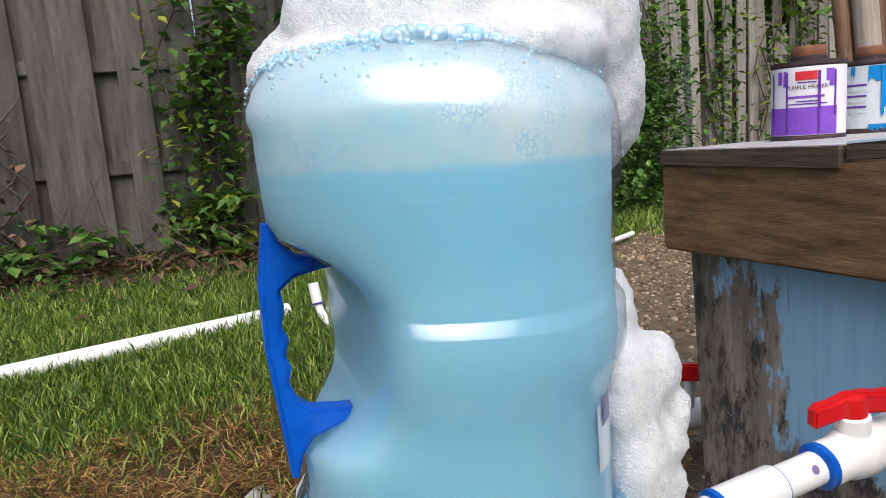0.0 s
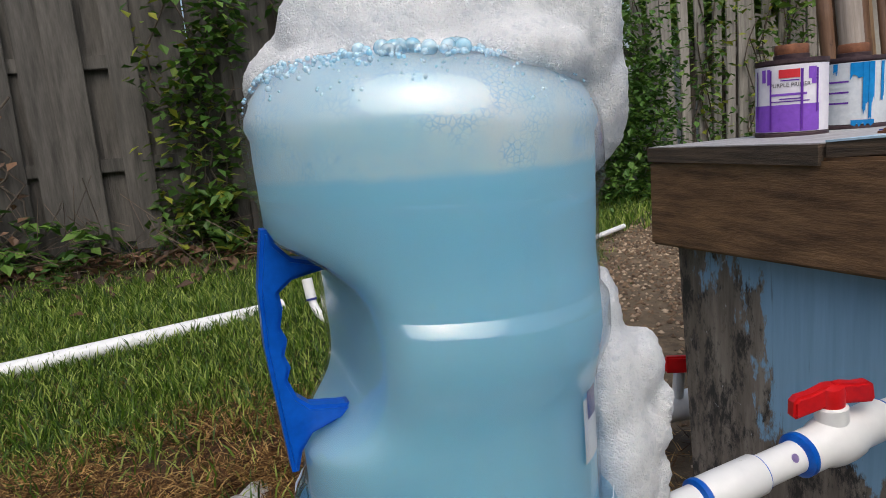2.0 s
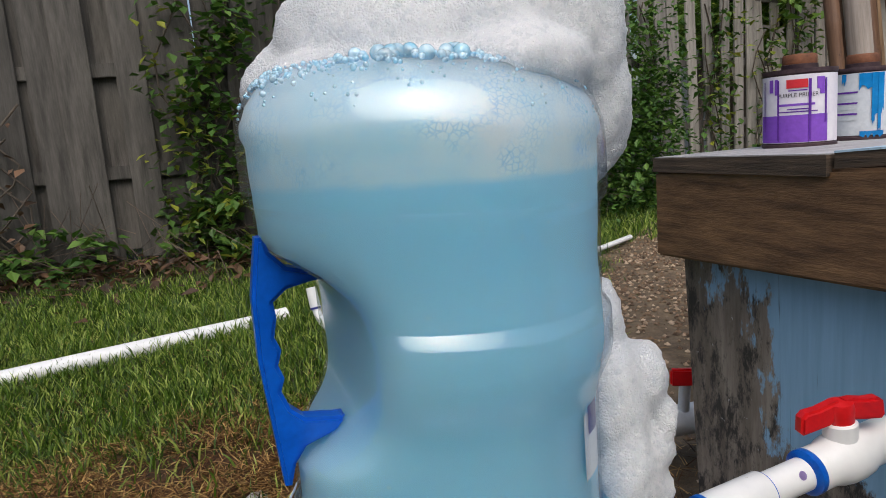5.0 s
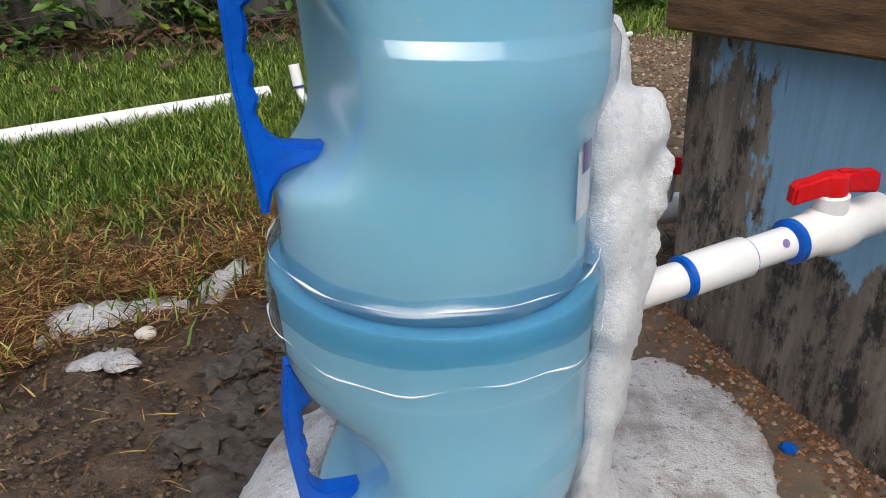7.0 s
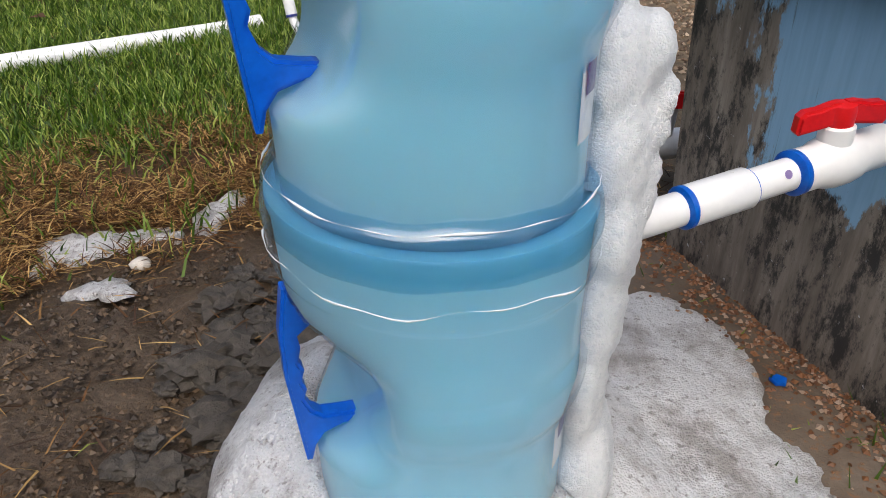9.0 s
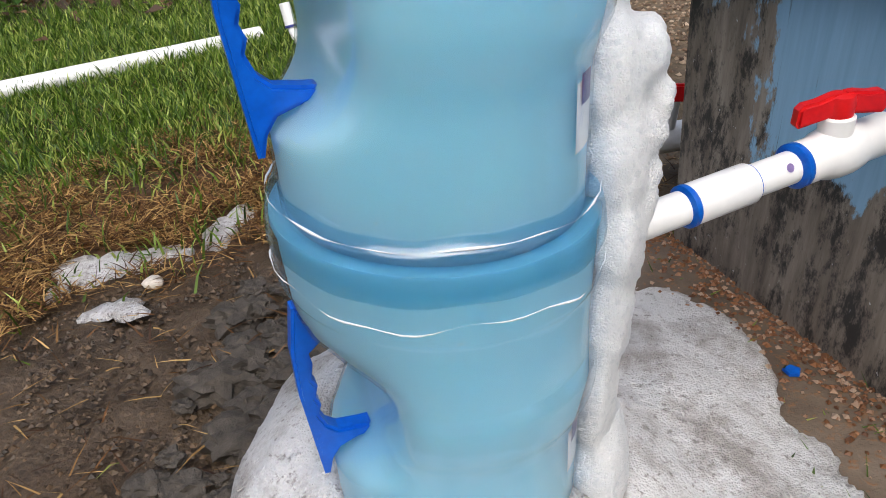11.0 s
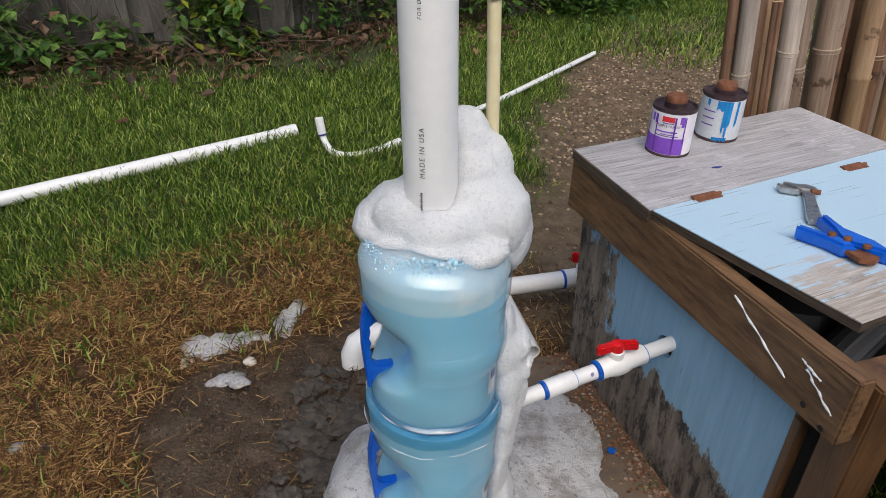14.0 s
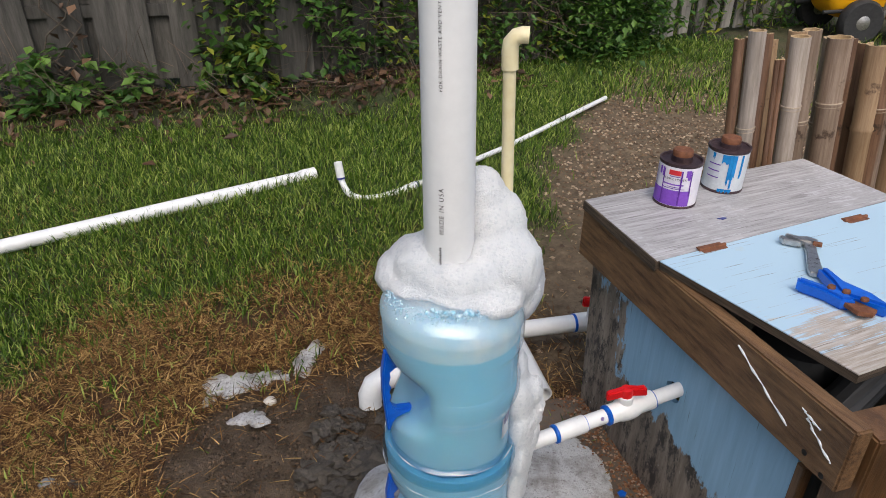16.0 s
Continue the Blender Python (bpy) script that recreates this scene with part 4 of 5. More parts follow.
part("lid_core", slab([(c[0] + 0.001, c[1] + 0.001, c[2] - 0.0027) for c in lid_c], 0.66, 0.018), PLY_EDGE, lid, "layered raw ply core")
for hx, hy in ((0.640, 0.914), (1.032, 1.128)):
    h = part("hinge", tube([(hx - 0.033, hy - 0.0195, 0.6705), (hx + 0.033, hy + 0.0195, 0.6705)], 0.0045, 12), RUST, lid, "rusty copper-brown hinge")
    m = Matrix.Translation((hx, hy, 0.6690)) @ Matrix.Rotation(math.atan2(0.0195, 0.033), 4, "Z")
    part("leaf", box((-0.034, -0.014, -0.0015), (0.034, 0.014, 0.0015), m), RUST, h)
tagged(part("black_bin", lathe([(0.20, 0.0), (0.24, 0.50), (0.25, 0.50), (0.25, 0.53), (0.22, 0.53), (0.20, 0.06), (0.02, 0.05)], BOX @ Matrix.Translation((1.19, 0.36, -0.02)), 40), DARK), "black plastic bin standing beside the pump box", "bin")
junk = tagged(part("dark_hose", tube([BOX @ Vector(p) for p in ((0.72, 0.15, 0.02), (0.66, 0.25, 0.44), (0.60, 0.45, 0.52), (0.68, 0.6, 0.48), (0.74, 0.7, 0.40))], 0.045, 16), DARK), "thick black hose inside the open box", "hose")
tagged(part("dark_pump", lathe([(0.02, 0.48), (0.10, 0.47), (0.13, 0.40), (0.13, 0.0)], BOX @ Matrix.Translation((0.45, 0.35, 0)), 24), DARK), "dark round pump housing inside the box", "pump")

# ---- valve pipe ----
A0, A1 = Vector((0.180, 0.529, 0.3340)), Vector((0.598, 0.757, 0.3810))
AXIS = (A1 - A0).normalized()


def along(s):
    return A0 + AXIS * s


valve = thing("valve_pipe", along(0.3), "white plastic pipe with a red-handled ball valve and blue glue rings", "pipe")
S1 = 0.152
smooth(part("pipe_run", tube([along(0), along(0.56)], 0.0167, 32, 0.0135), PVC, valve), 40)
smooth(part("coupling", tube([along(S1), along(S1 + 0.002), along(S1 + 0.067), along(S1 + 0.069)], 0.0205, 32, None, [0.95, 1, 1, 0.95]), PVC, valve), 40)
for s, w, r in ((S1 - 0.004, 0.005, 0.0212), (S1 + 0.069, 0.0025, 0.0190), (S1 + 0.126, 0.006, 0.0232), (S1 + 0.245, 0.002, 0.0215)):
    smooth(part("glue_ring", tube([along(s - w), along(s - w * 0.5), along(s + w * 0.5), along(s + w)], r, 32, None, [0.82, 1, 1, 0.9]), BLUE_GLUE, valve, "smeared blue pipe glue"), 40)
body = part("valve_body", tube([along(S1 + t) for t in (0.128, 0.130, 0.152, 0.159, 0.170, 0.184, 0.196, 0.204, 0.243, 0.245)], 0.0225, 40, None, [0.95, 1, 1, 1.12, 1.2, 1.2, 1.12, 0.98, 0.98, 0.93]), PVC, valve)
smooth(body, 50)
VC = along(S1 + 0.173)
UP = Vector((-0.06, -0.03, 1)).normalized()
VM = Matrix.Translation(VC) @ Matrix((AXIS, UP.cross(AXIS), UP)).transposed().to_4x4()
smooth(part("stem", lathe([(0.0165, 0.015), (0.0165, 0.038), (0.0145, 0.040)], VM, 32), PVC, valve), 40)
hand = lathe([(0.0135, 0.040), (0.014, 0.054), (0.0125, 0.060), (0.0065, 0.062)], VM, 32)
grip = smooth(part("lever", hand, RED, valve, "red plastic lever hub"), 40)
for sgn in (-1, 1):
    o = [(0.004, 0.047), (0.030, 0.043), (0.050, 0.040), (0.0535, 0.044), (0.052, 0.056), (0.046, 0.061), (0.030, 0.062), (0.014, 0.066), (0.004, 0.066)]
    smooth(part("wing", extrude([(x * 0.86, (z + (0.004 if z > 0.055 else -0.001)) * 0.90) for x, z in o], 0.015, VM @ Matrix.Rotation(radians(-14 + (0 if sgn > 0 else 180)), 4, "Z"), 0.003), RED, grip), 30)
dab = part("purple_dab", lathe([(0.0005, 0.0), (0.0045, 0.0)], Matrix.Translation(along(S1 + 0.105)) @ Matrix((AXIS, Vector((0, 0, 1)).cross(AXIS).normalized(), Vector((0, 0, 1)))).transposed().to_4x4() @ Matrix.Rotation(radians(55), 4, "X") @ Matrix.Translation((0, 0, 0.0169)), 12), plain("pale_purple_primer", (0.30, 0.22, 0.50), (0.45, 0.36, 0.66), 60, 0.4, 0), valve, "purple primer dab")

# ---- cans ----
LABEL_WHITE = plain("label_paper", (0.66, 0.62, 0.70), (0.78, 0.76, 0.80), 25, 0.45, 0.1, 0.0005, spots=((0.40, 0.27, 0.52), 22, 0.66))
PURPLE = plain("purple_label", (0.17, 0.05, 0.42), (0.23, 0.08, 0.52), 25, 0.45, 0.1, 0.0005, spots=((0.10, 0.02, 0.26), 30, 0.64))
PURPLE_DARK = plain("purple_drips", (0.09, 0.015, 0.25), (0.13, 0.03, 0.33), 25, 0.3, 0)
GREY_LABEL = plain("grey_label", (0.50, 0.54, 0.58), (0.62, 0.66, 0.69), 25, 0.45, 0.1, 0.0005)
BLUE_PAINT = plain("blue_cement_drips", (0.0, 0.15, 0.42), (0.01, 0.24, 0.58), 20, 0.25, 0.1, 0.001)
RED_PRINT = plain("red_print", (0.55, 0.02, 0.03), (0.6, 0.03, 0.04), 50, 0.4, 0)
CAN_RIM = plain("stained_can_metal", (0.035, 0.02, 0.03), (0.11, 0.07, 0.07), 40, 0.5, 0.3, 0.001, metal=0.5)


def curved_patch(m, r, a0, a1, z0, z1, thick=0.0006, n=10, wob=0.0, seed=0):
    """A thin piece laid on a can, from angle a0 to a1 (degrees)."""
    bm = bmesh.new()
    rng = random.Random(seed)
    low, high, lo2, hi2 = [], [], [], []
    for k in range(n + 1):
        a = radians(a0 + (a1 - a0) * k / n)
        d = rng.uniform(-wob, wob)
        for lst, rr, z in ((low, r, z0 + d), (high, r, z1), (lo2, r + thick, z0 + d), (hi2, r + thick, z1)):
            lst.append(bm.verts.new((rr * math.cos(a), rr * math.sin(a), z)))
    for k in range(n):
        bm.faces.new((lo2[k], lo2[k + 1], hi2[k + 1], hi2[k]))
        bm.faces.new((low[k], lo2[k], hi2[k], high[k])) if k == 0 else None
    bmesh.ops.recalc_face_normals(bm, faces=bm.faces[:])
    bm.transform(m)
    return bm


def can_text(body, m, r, az, z, size, material, parent, name="lettering"):
    cu = bpy.data.curves.new(name, "FONT")
    cu.body, cu.size, cu.align_x, cu.align_y = body, size, "CENTER", "CENTER"
    ob = new(name, cu)
    bpy.context.view_layer.update()
    me = bpy.data.meshes.new_from_object(ob.evaluated_get(bpy.context.evaluated_depsgraph_get()))
    bpy.data.objects.remove(ob)
    bm = bmesh.new()
    bm.from_mesh(me)
    for v in bm.verts:
        a = az + v.co.x / r
        v.co = Vector((r * math.cos(a), r * math.sin(a), z + v.co.y))
    bm.transform(m)
    return part(name, bm, material, parent)


def can(at, label, drips, group="solvent cans"):
    m = Matrix.Translation(at)
    t = thing("solvent_can", at, label, "can", group)
    r, h = 0.054, 0.122
    smooth(part("tin_body", lathe([(r - 0.002, 0.0), (r + 0.001, 0.002), (r + 0.001, 0.006), (r - 0.001, 0.008), (r - 0.001, h - 0.008), (r + 0.001, h - 0.006), (r + 0.001, h), (r - 0.003, h), (r - 0.005, h - 0.006), (0.02, h - 0.006)], m, 56), CAN_RIM, t, "stained tin"), 40)
    neck = smooth(part("neck", lathe([(0.027, h - 0.006), (0.027, h + 0.008), (0.024, h + 0.009)], m, 40), CAN_RIM, t), 40)
    cap = smooth(part("cap", lathe([(0.0245, h + 0.006), (0.0255, h + 0.010), (0.0255, h + 0.021), (0.0235, h + 0.024), (0.004, h + 0.0245)], m, 40), RUST, t, "rusty brown screw cap"), 40)
    smooth(part("label", curved_patch(m, r - 0.0009, 0, 360, 0.009, h - 0.009, 0.0008, 56), LABEL_WHITE if drips == "purple" else GREY_LABEL, t), 40)
    return t, m, r, h


can1, m1, r1, h1 = can((0.599, 1.187, 0.657), "tin of purple pipe primer, label stained with purple drips", "purple")
F = math.degrees(math.atan2(-1.10, -0.44))
smooth(part("purple_band", curved_patch(m1, r1, F - 72, F + 48, 0.010, 0.052, 0.0006, 24), PURPLE, can1, "purple lower half of the label"), 40)
smooth(part("purple_arc", curved_patch(m1, r1 + 0.0002, F - 30, F + 26, 0.066, 0.0695, 0.0006, 14), PURPLE, can1), 40)
for a, z0, w in ((-44, 0.088, 4), (-34, 0.084, 3), (32, 0.09, 3), (38, 0.082, 4)):
    smooth(part("purple_stroke", curved_patch(m1, r1 + 0.0002, F + a - w, F + a + w, z0, 0.108, 0.0006, 4), PURPLE, can1), 40)
for i, (a, z0, w) in enumerate(((-30, 0.012, 1.6), (18, 0.012, 2.0), (-60, 0.03, 1.5), (44, 0.04, 1.4))):
    smooth(part("drip", curved_patch(m1, r1 + 0.0008, F + a - w, F + a + w, z0, 0.106, 0.0008, 3, 0.003, i), PURPLE_DARK, can1, "dark purple run"), 40)
smooth(part("logo_block", curved_patch(m1, r1 + 0.0003, F - 17, F + 15, 0.093, 0.106, 0.0006, 10), RED_PRINT, can1, "red brand block"), 40)
can_text("PURPLE PRIMER", m1, r1 + 0.0014, radians(F), 0.082, 0.0088, INK, can1)
for i, (z, w) in enumerate(((0.0885, 14), (0.060, 16), (0.056, 30))):
    smooth(part("fine_print", curved_patch(m1, r1 + 0.0004, F - w, F + w, z, z + 0.0018, 0.0006, 10), PURPLE_DARK, can1), 40)

can2, m2, r2, h2 = can((0.745, 1.306, 0.657), "tin of blue pipe cement, grey label under running blue drips", "blue")
for i, (a, z0, w) in enumerate(((22, 0.045, 8), (12, 0.088, 18), (31, 0.05, 2.5), (-30, 0.098, 4), (50, 0.05, 3), (26, 0.015, 2.5), (16, 0.03, 2.5))):
    smooth(part("drip", curved_patch(m2, r2 + 0.0002 * (i + 1), F + a - w, F + a + w, z0, 0.112, 0.0012, 8, 0.006, i), BLUE_PAINT, can2, "thick dried blue run"), 40)
smooth(part("puddle", curved_patch(m2, r2 + 0.0006, F - 4, F + 34, 0.008, 0.016, 0.0012, 12, 0.004, 9), BLUE_PAINT, can2), 40)
for i in range(6):
    smooth(part("fine_print", curved_patch(m2, r2 + 0.0002, F - 44, F - 8, 0.035 + i * 0.009, 0.038 + i * 0.009, 0.0006, 8), PURPLE_DARK if i % 2 else GREY_LABEL, can2), 40)
smooth(part("drip_ring", lathe([(0.050, h2 - 0.002), (0.0560, h2 + 0.0015), (0.0565, h2 - 0.002), (0.0555, h2 - 0.005)], m2, 40, True, lambda x, y, z: (x, y, z - 0.002 * abs(math.sin(7 * math.atan2(y, x))))), CAN_RIM, can2, "dark crusted rim"), 50)

# ---- tools ----
def tool_matrix(x, y, ang, z, rise=0.0):
    return Matrix.Translation((x, y, z)) @ Matrix.Rotation(radians(ang), 4, "Z") @ Matrix.Rotation(radians(-rise), 4, "Y")


def flat_piece(outline, thick, m, bevel=0.0015):
    """A flat outline in plan (x, y) with a height."""
    return extrude([(x, y) for x, y in outline], thick, m @ Matrix.Translation((0, 0, thick / 2)) @ Matrix.Rotation(radians(90), 4, "X") @ Matrix.Diagonal((1, 1, 1, 1)), bevel)


wr = thing("adjustable_wrench", (0.85, 0.88, 0.676), "small worn steel adjustable wrench lying on the lid", "wrench")
W = tool_matrix(0.862, 0.948, -104, 0.6745, 3.2) @ Matrix.Diagonal((1.12, 1.15, 1.1, 1))
smooth(part("shank", flat_piece([(0.0, -0.010), (0.05, -0.010), (0.13, -0.013), (0.15, -0.010), (0.15, 0.010), (0.13, 0.013), (0.05, 0.010), (0.0, 0.012)], 0.010, W), CHROME, wr), 30)
smooth(part("fixed_jaw", flat_piece([(0.005, -0.012), (0.005, 0.020), (-0.012, 0.045), (-0.020, 0.043), (-0.014, 0.020), (-0.022, 0.004), (-0.012, -0.016)], 0.013, W), CHROME, wr), 30)
smooth(part("sliding_jaw", flat_piece([(0.010, 0.014), (0.018, 0.016), (0.016, 0.050), (-0.004, 0.056), (-0.006, 0.048), (0.006, 0.040)], 0.012, W), CHROME, wr), 30)
smooth(part("worm_screw", tube([W @ Vector((0.012, 0.004, 0.012)), W @ Vector((0.012, 0.020, 0.012))], 0.006, 12), RUST, wr), 30)
ct = thing("pipe_cutter", (0.84, 0.71, 0.688), "blue ratchet pipe cutter with rusty blade on the lid", "pipe cutter")
C = tool_matrix(0.828, 0.678, -60, 0.6885, 2.6) @ Matrix.Diagonal((0.95, 1.1, 1.2, 1))
smooth(part("upper_grip", flat_piece([(-0.085, 0.022), (-0.072, 0.036), (-0.02, 0.020), (0.02, 0.018), (0.035, 0.0), (0.01, -0.008), (-0.03, 0.004)], 0.024, C, 0.005), BLUE_PLASTIC, ct), 40)
smooth(part("lower_grip", flat_piece([(-0.095, -0.040), (-0.088, -0.056), (-0.03, -0.040), (0.03, -0.048), (0.078, -0.040), (0.080, -0.030), (0.055, -0.022), (0.02, -0.004), (-0.01, -0.004), (-0.04, -0.020)], 0.024, C, 0.005), BLUE_PLASTIC, ct), 40)
smooth(part("blade", flat_piece([(0.01, 0.012), (0.06, 0.018), (0.078, 0.0), (0.070, -0.018), (0.03, -0.010)], 0.008, C @ Matrix.Translation((0, 0, 0.008)), 0.001), RUST, ct, "rusty brown cutting blade"), 30)
for p in ((0.008, 0.004), (-0.018, -0.006), (0.045, 0.010)):
    smooth(part("rivet", lathe([(0.008, 0.024), (0.007, 0.028), (0.002, 0.029)], C @ Matrix.Translation((*p, 0)), 16), RUST, ct), 40)
chip = tagged(part("blue_flake", flat_piece([(-0.014, -0.003), (0.0, 0.004), (0.014, -0.002), (0.004, -0.006)], 0.003, tool_matrix(0.702, 1.088, 20, 0.6605), 0.0005), NAVY), "curled dark blue plastic flake on the ply top", "debris")
tagged(part("blue_chip", flat_piece([(-0.010, -0.008), (0.004, -0.011), (0.012, 0.0), (0.003, 0.010), (-0.009, 0.006)], 0.006, tool_matrix(0.514, 0.758, 20, 0.018), 0.001), BLUE_GLUE), "small bright blue plastic chip on the concrete", "debris")

# ---- concrete pad ----
pad_c = [(0.262, 1.085), (0.47, 1.14), (0.90, 0.38), (0.55, 0.12), (0.0, 0.12), (-0.02, 0.55), (0.12, 0.93)]
pad = tagged(part("concrete_pad", slab(pad_c, 0.016, 0.06), CONCRETE), "gritty wet brown concrete pad under the jugs", "pavement", kind="structure")


def pebbles(name, material, count, spot, size, label, category, seed):
    rng = random.Random(seed)
    verts, faces = [], []
    base = [(-1, 0, 0), (1, 0, 0), (0, -1, 0), (0, 1, 0), (0, 0, -0.6), (0, 0, 0.7)]
    tri = [(0, 2, 5), (2, 1, 5), (1, 3, 5), (3, 0, 5), (2, 0, 4), (1, 2, 4), (3, 1, 4), (0, 3, 4)]
    for _ in range(count):
        x, y, z = spot(rng)
        a, s = rng.uniform(0, 6.3), size * rng.uniform(0.4, 1.5)
        k = len(verts)
        for p in base:
            q = [c * s * rng.uniform(0.6, 1.2) for c in p]
            verts.append((x + q[0] * math.cos(a) - q[1] * math.sin(a), y + q[0] * math.sin(a) + q[1] * math.cos(a), z + q[2]))
        faces += [tuple(k + i for i in f) for f in tri]
    return tagged(part(name, (verts, faces), material), label, category, kind="stuff")


GRIT = make_leaf_material("rust_grit", (0.12, 0.05, 0.02), (0.30, 0.13, 0.05), (0.5, 0.38, 0.28))


def grit_spot(rng):
    u, v = rng.uniform(0.02, 0.85), -abs(rng.gauss(0, 0.05)) + 0.05
    p = BOX @ Vector((u, v, 0))
    return p.x, p.y, 0.018


pebbles("grit", GRIT, 1500, grit_spot, 0.0045, "rust-coloured grit along the box's foot", "grit", 3)


def track_spot(rng):
    while True:
        x, y = rng.uniform(-0.3, 2.6), rng.uniform(1.1, 6.0)
        if rng.random() < float(track_amount(x, y)) * (0.12 + 0.88 * float(step(1.9, 2.7, y))):
            return x, y, float(ground_z(x, y)) + 0.003


pebbles("track_gravel", make_leaf_material("bark_bits", (0.08, 0.048, 0.027), (0.26, 0.165, 0.095), (0.62, 0.49, 0.35)), 12000, track_spot, 0.009, "loose stones and bark bits on the dirt", "gravel", 4)


def clods():
    rng = random.Random(8)
    for i in range(130):
        x, y = rng.gauss(-0.18, 0.075), rng.gauss(0.74, 0.13)
        if x > -0.07:
            continue
        bm = bmesh.new()
        bmesh.ops.create_icosphere(bm, subdivisions=3, radius=1)
        s = rng.uniform(0.008, 0.024) if i > 14 else rng.uniform(0.028, 0.042)
        for v in bm.verts:
            k = 1 + 0.55 * noise.noise(v.co * 1.7 + Vector((i, 0, 0))) + 0.45 * noise.noise(v.co * 4.1 + Vector((0, i, 0)))
            v.co = Vector((x + v.co.x * s * 1.3 * k, y + v.co.y * s * k, float(ground_z(x, y)) + 0.004 + v.co.z * s * 0.7 * k))
        smooth(tagged(part("mud_clod", bm, CLOD), "dark wet clod of mud", "mud", "mud clods by the jugs"), 22)


clods()


def crumb_spot(rng):
    while True:
        x, y = rng.uniform(-1.0, 0.3), rng.uniform(0.15, 1.5)
        if rng.random() < float(mud_amount(x, y)) * 0.9 + 0.03:
            return x, y, float(ground_z(x, y)) - 0.008


pebbles("mud_crumbs", make_leaf_material("soil_crumbs", (0.03, 0.02, 0.012), (0.085, 0.056, 0.033), (0.20, 0.13, 0.075)), 6000, crumb_spot, 0.0055, "small brown crumbs of wet soil and litter", "soil", 12)


def stone(at, s, material, label, seed):
    bm = bmesh.new()
    bmesh.ops.create_icosphere(bm, subdivisions=2, radius=1)
    for v in bm.verts:
        k = 1 + 0.3 * noise.noise(v.co * 1.3 + Vector((seed, 0, 0)))
        v.co = Vector((at[0] + v.co.x * s * 1.25 * k, at[1] + v.co.y * s * k, at[2] + v.co.z * s * 0.7 * k))
    return smooth(tagged(part("stone", bm, material), label, "stone"), 60)


stone((-0.503, 0.990, float(ground_z(-0.503, 0.990)) + 0.012), 0.016, STONE, "pale cream stone in the wet grass", 2)
stone((-0.972, 0.61, float(ground_z(-0.972, 0.61)) + 0.008), 0.021, plain("blue_grey_stone", (0.14, 0.15, 0.16), (0.24, 0.25, 0.26), 30, 0.6), "blue-grey stone in dry grass", 4)
stone((-0.895, 0.617, float(ground_z(-0.895, 0.617)) + 0.006), 0.020, CLOD, "dark flat stone in dry grass", 6)

# ---- pipes lying about ----
def pipe_thing(name, pts, r, label, hollow=True):
    t = thing(name, pts[0], label, "pipe")
    smooth(part("pipe_wall", tube(pts, r, 24, r * 0.86 if hollow else None), PVC, t), 40)
    return t


def on_ground(x, y, h):
    return Vector((x, y, float(ground_z(x, y)) + h))


L0, L1 = Vector((-3.1, 0.57, 0.025)), Vector((-0.816, 2.555, 0.060))
lawn_pipe = pipe_thing("lawn_pipe", [L0, L0.lerp(L1, 0.5), L1], 0.030, "long white plastic pipe lying on the grass")
smooth(part("belled_end", tube([L1 - (L1 - L0).normalized() * 0.07, L1 - (L1 - L0).normalized() * 0.06, L1 + (L1 - L0).normalized() * 0.003], 0.0345, 24, 0.030), PVC, lawn_pipe), 40)
hook = thing("bent_pipe", (-0.5, 2.35, 0.06), "thin white plastic pipe bent up at its end, joined by couplings", "pipe")
H = [(-0.640, 2.370, 0.205), (-0.628, 2.360, 0.135), (-0.597, 2.340, 0.080), (-0.55, 2.325, 0.060), (-0.485, 2.335, 0.056), (-0.42, 2.380, 0.056), (-0.33, 2.480, 0.056), (-0.25, 2.60, 0.055)]
Hs = []
for i in range(len(H) - 1):
    for k in range(4):
        p = [Vector(H[max(0, min(len(H) - 1, j))]) for j in (i - 1, i, i + 1, i + 2)]
        t = k / 4
        Hs.append(0.5 * ((2 * p[1]) + (p[2] - p[0]) * t + (2 * p[0] - 5 * p[1] + 4 * p[2] - p[3]) * t * t + (3 * p[1] - p[0] - 3 * p[2] + p[3]) * t ** 3))
smooth(part("bent_end", tube(Hs + [Vector(H[-1])], 0.0145, 20, 0.012), PVC, hook), 40)
smooth(part("straight_run", tube([(-0.25, 2.60, 0.055), (0.10, 3.13, 0.045), (0.73, 4.22, 0.035)], 0.0145, 20, 0.012), PVC, hook), 40)
for a, b in ((Vector(H[0]) + Vector((-0.002, 0.002, 0.004)), Vector(H[1])), (Vector((-0.345, 2.462, 0.056)), Vector((-0.302, 2.518, 0.056))), (Vector((-0.26, 2.585, 0.055)), Vector((-0.208, 2.665, 0.054)))):
    smooth(part("coupling", tube([a, b], 0.019, 20, 0.0146), PVC, hook), 40)
    smooth(part("glue_ring", tube([b - (b - a).normalized() * 0.004, b + (b - a).normalized() * 0.004], 0.0198, 20), NAVY, hook, "dark purple-blue glue"), 40)
elb = thing("ground_elbow", (-0.15, 1.08, 0.0), "white plastic elbow pipe coming up out of the mud", "pipe")
smooth(part("bend", tube([(-0.205, 1.040, -0.02), (-0.208, 1.045, 0.015), (-0.198, 1.060, 0.042), (-0.170, 1.078, 0.056), (-0.12, 1.10, 0.06), (0.0, 1.155, 0.062), (0.19, 1.29, 0.062)], 0.036, 28, None), PVC, elb), 50)
feed = thing("feed_pipe", (0.3, 1.48, 0.0), "white plastic pipe with a blue glue ring running behind the jugs", "pipe")
smooth(part("pipe_wall", tube([(-0.01, 1.275, 0.075), (0.55, 1.474, 0.083)], 0.029, 28, 0.026), PVC, feed), 40)
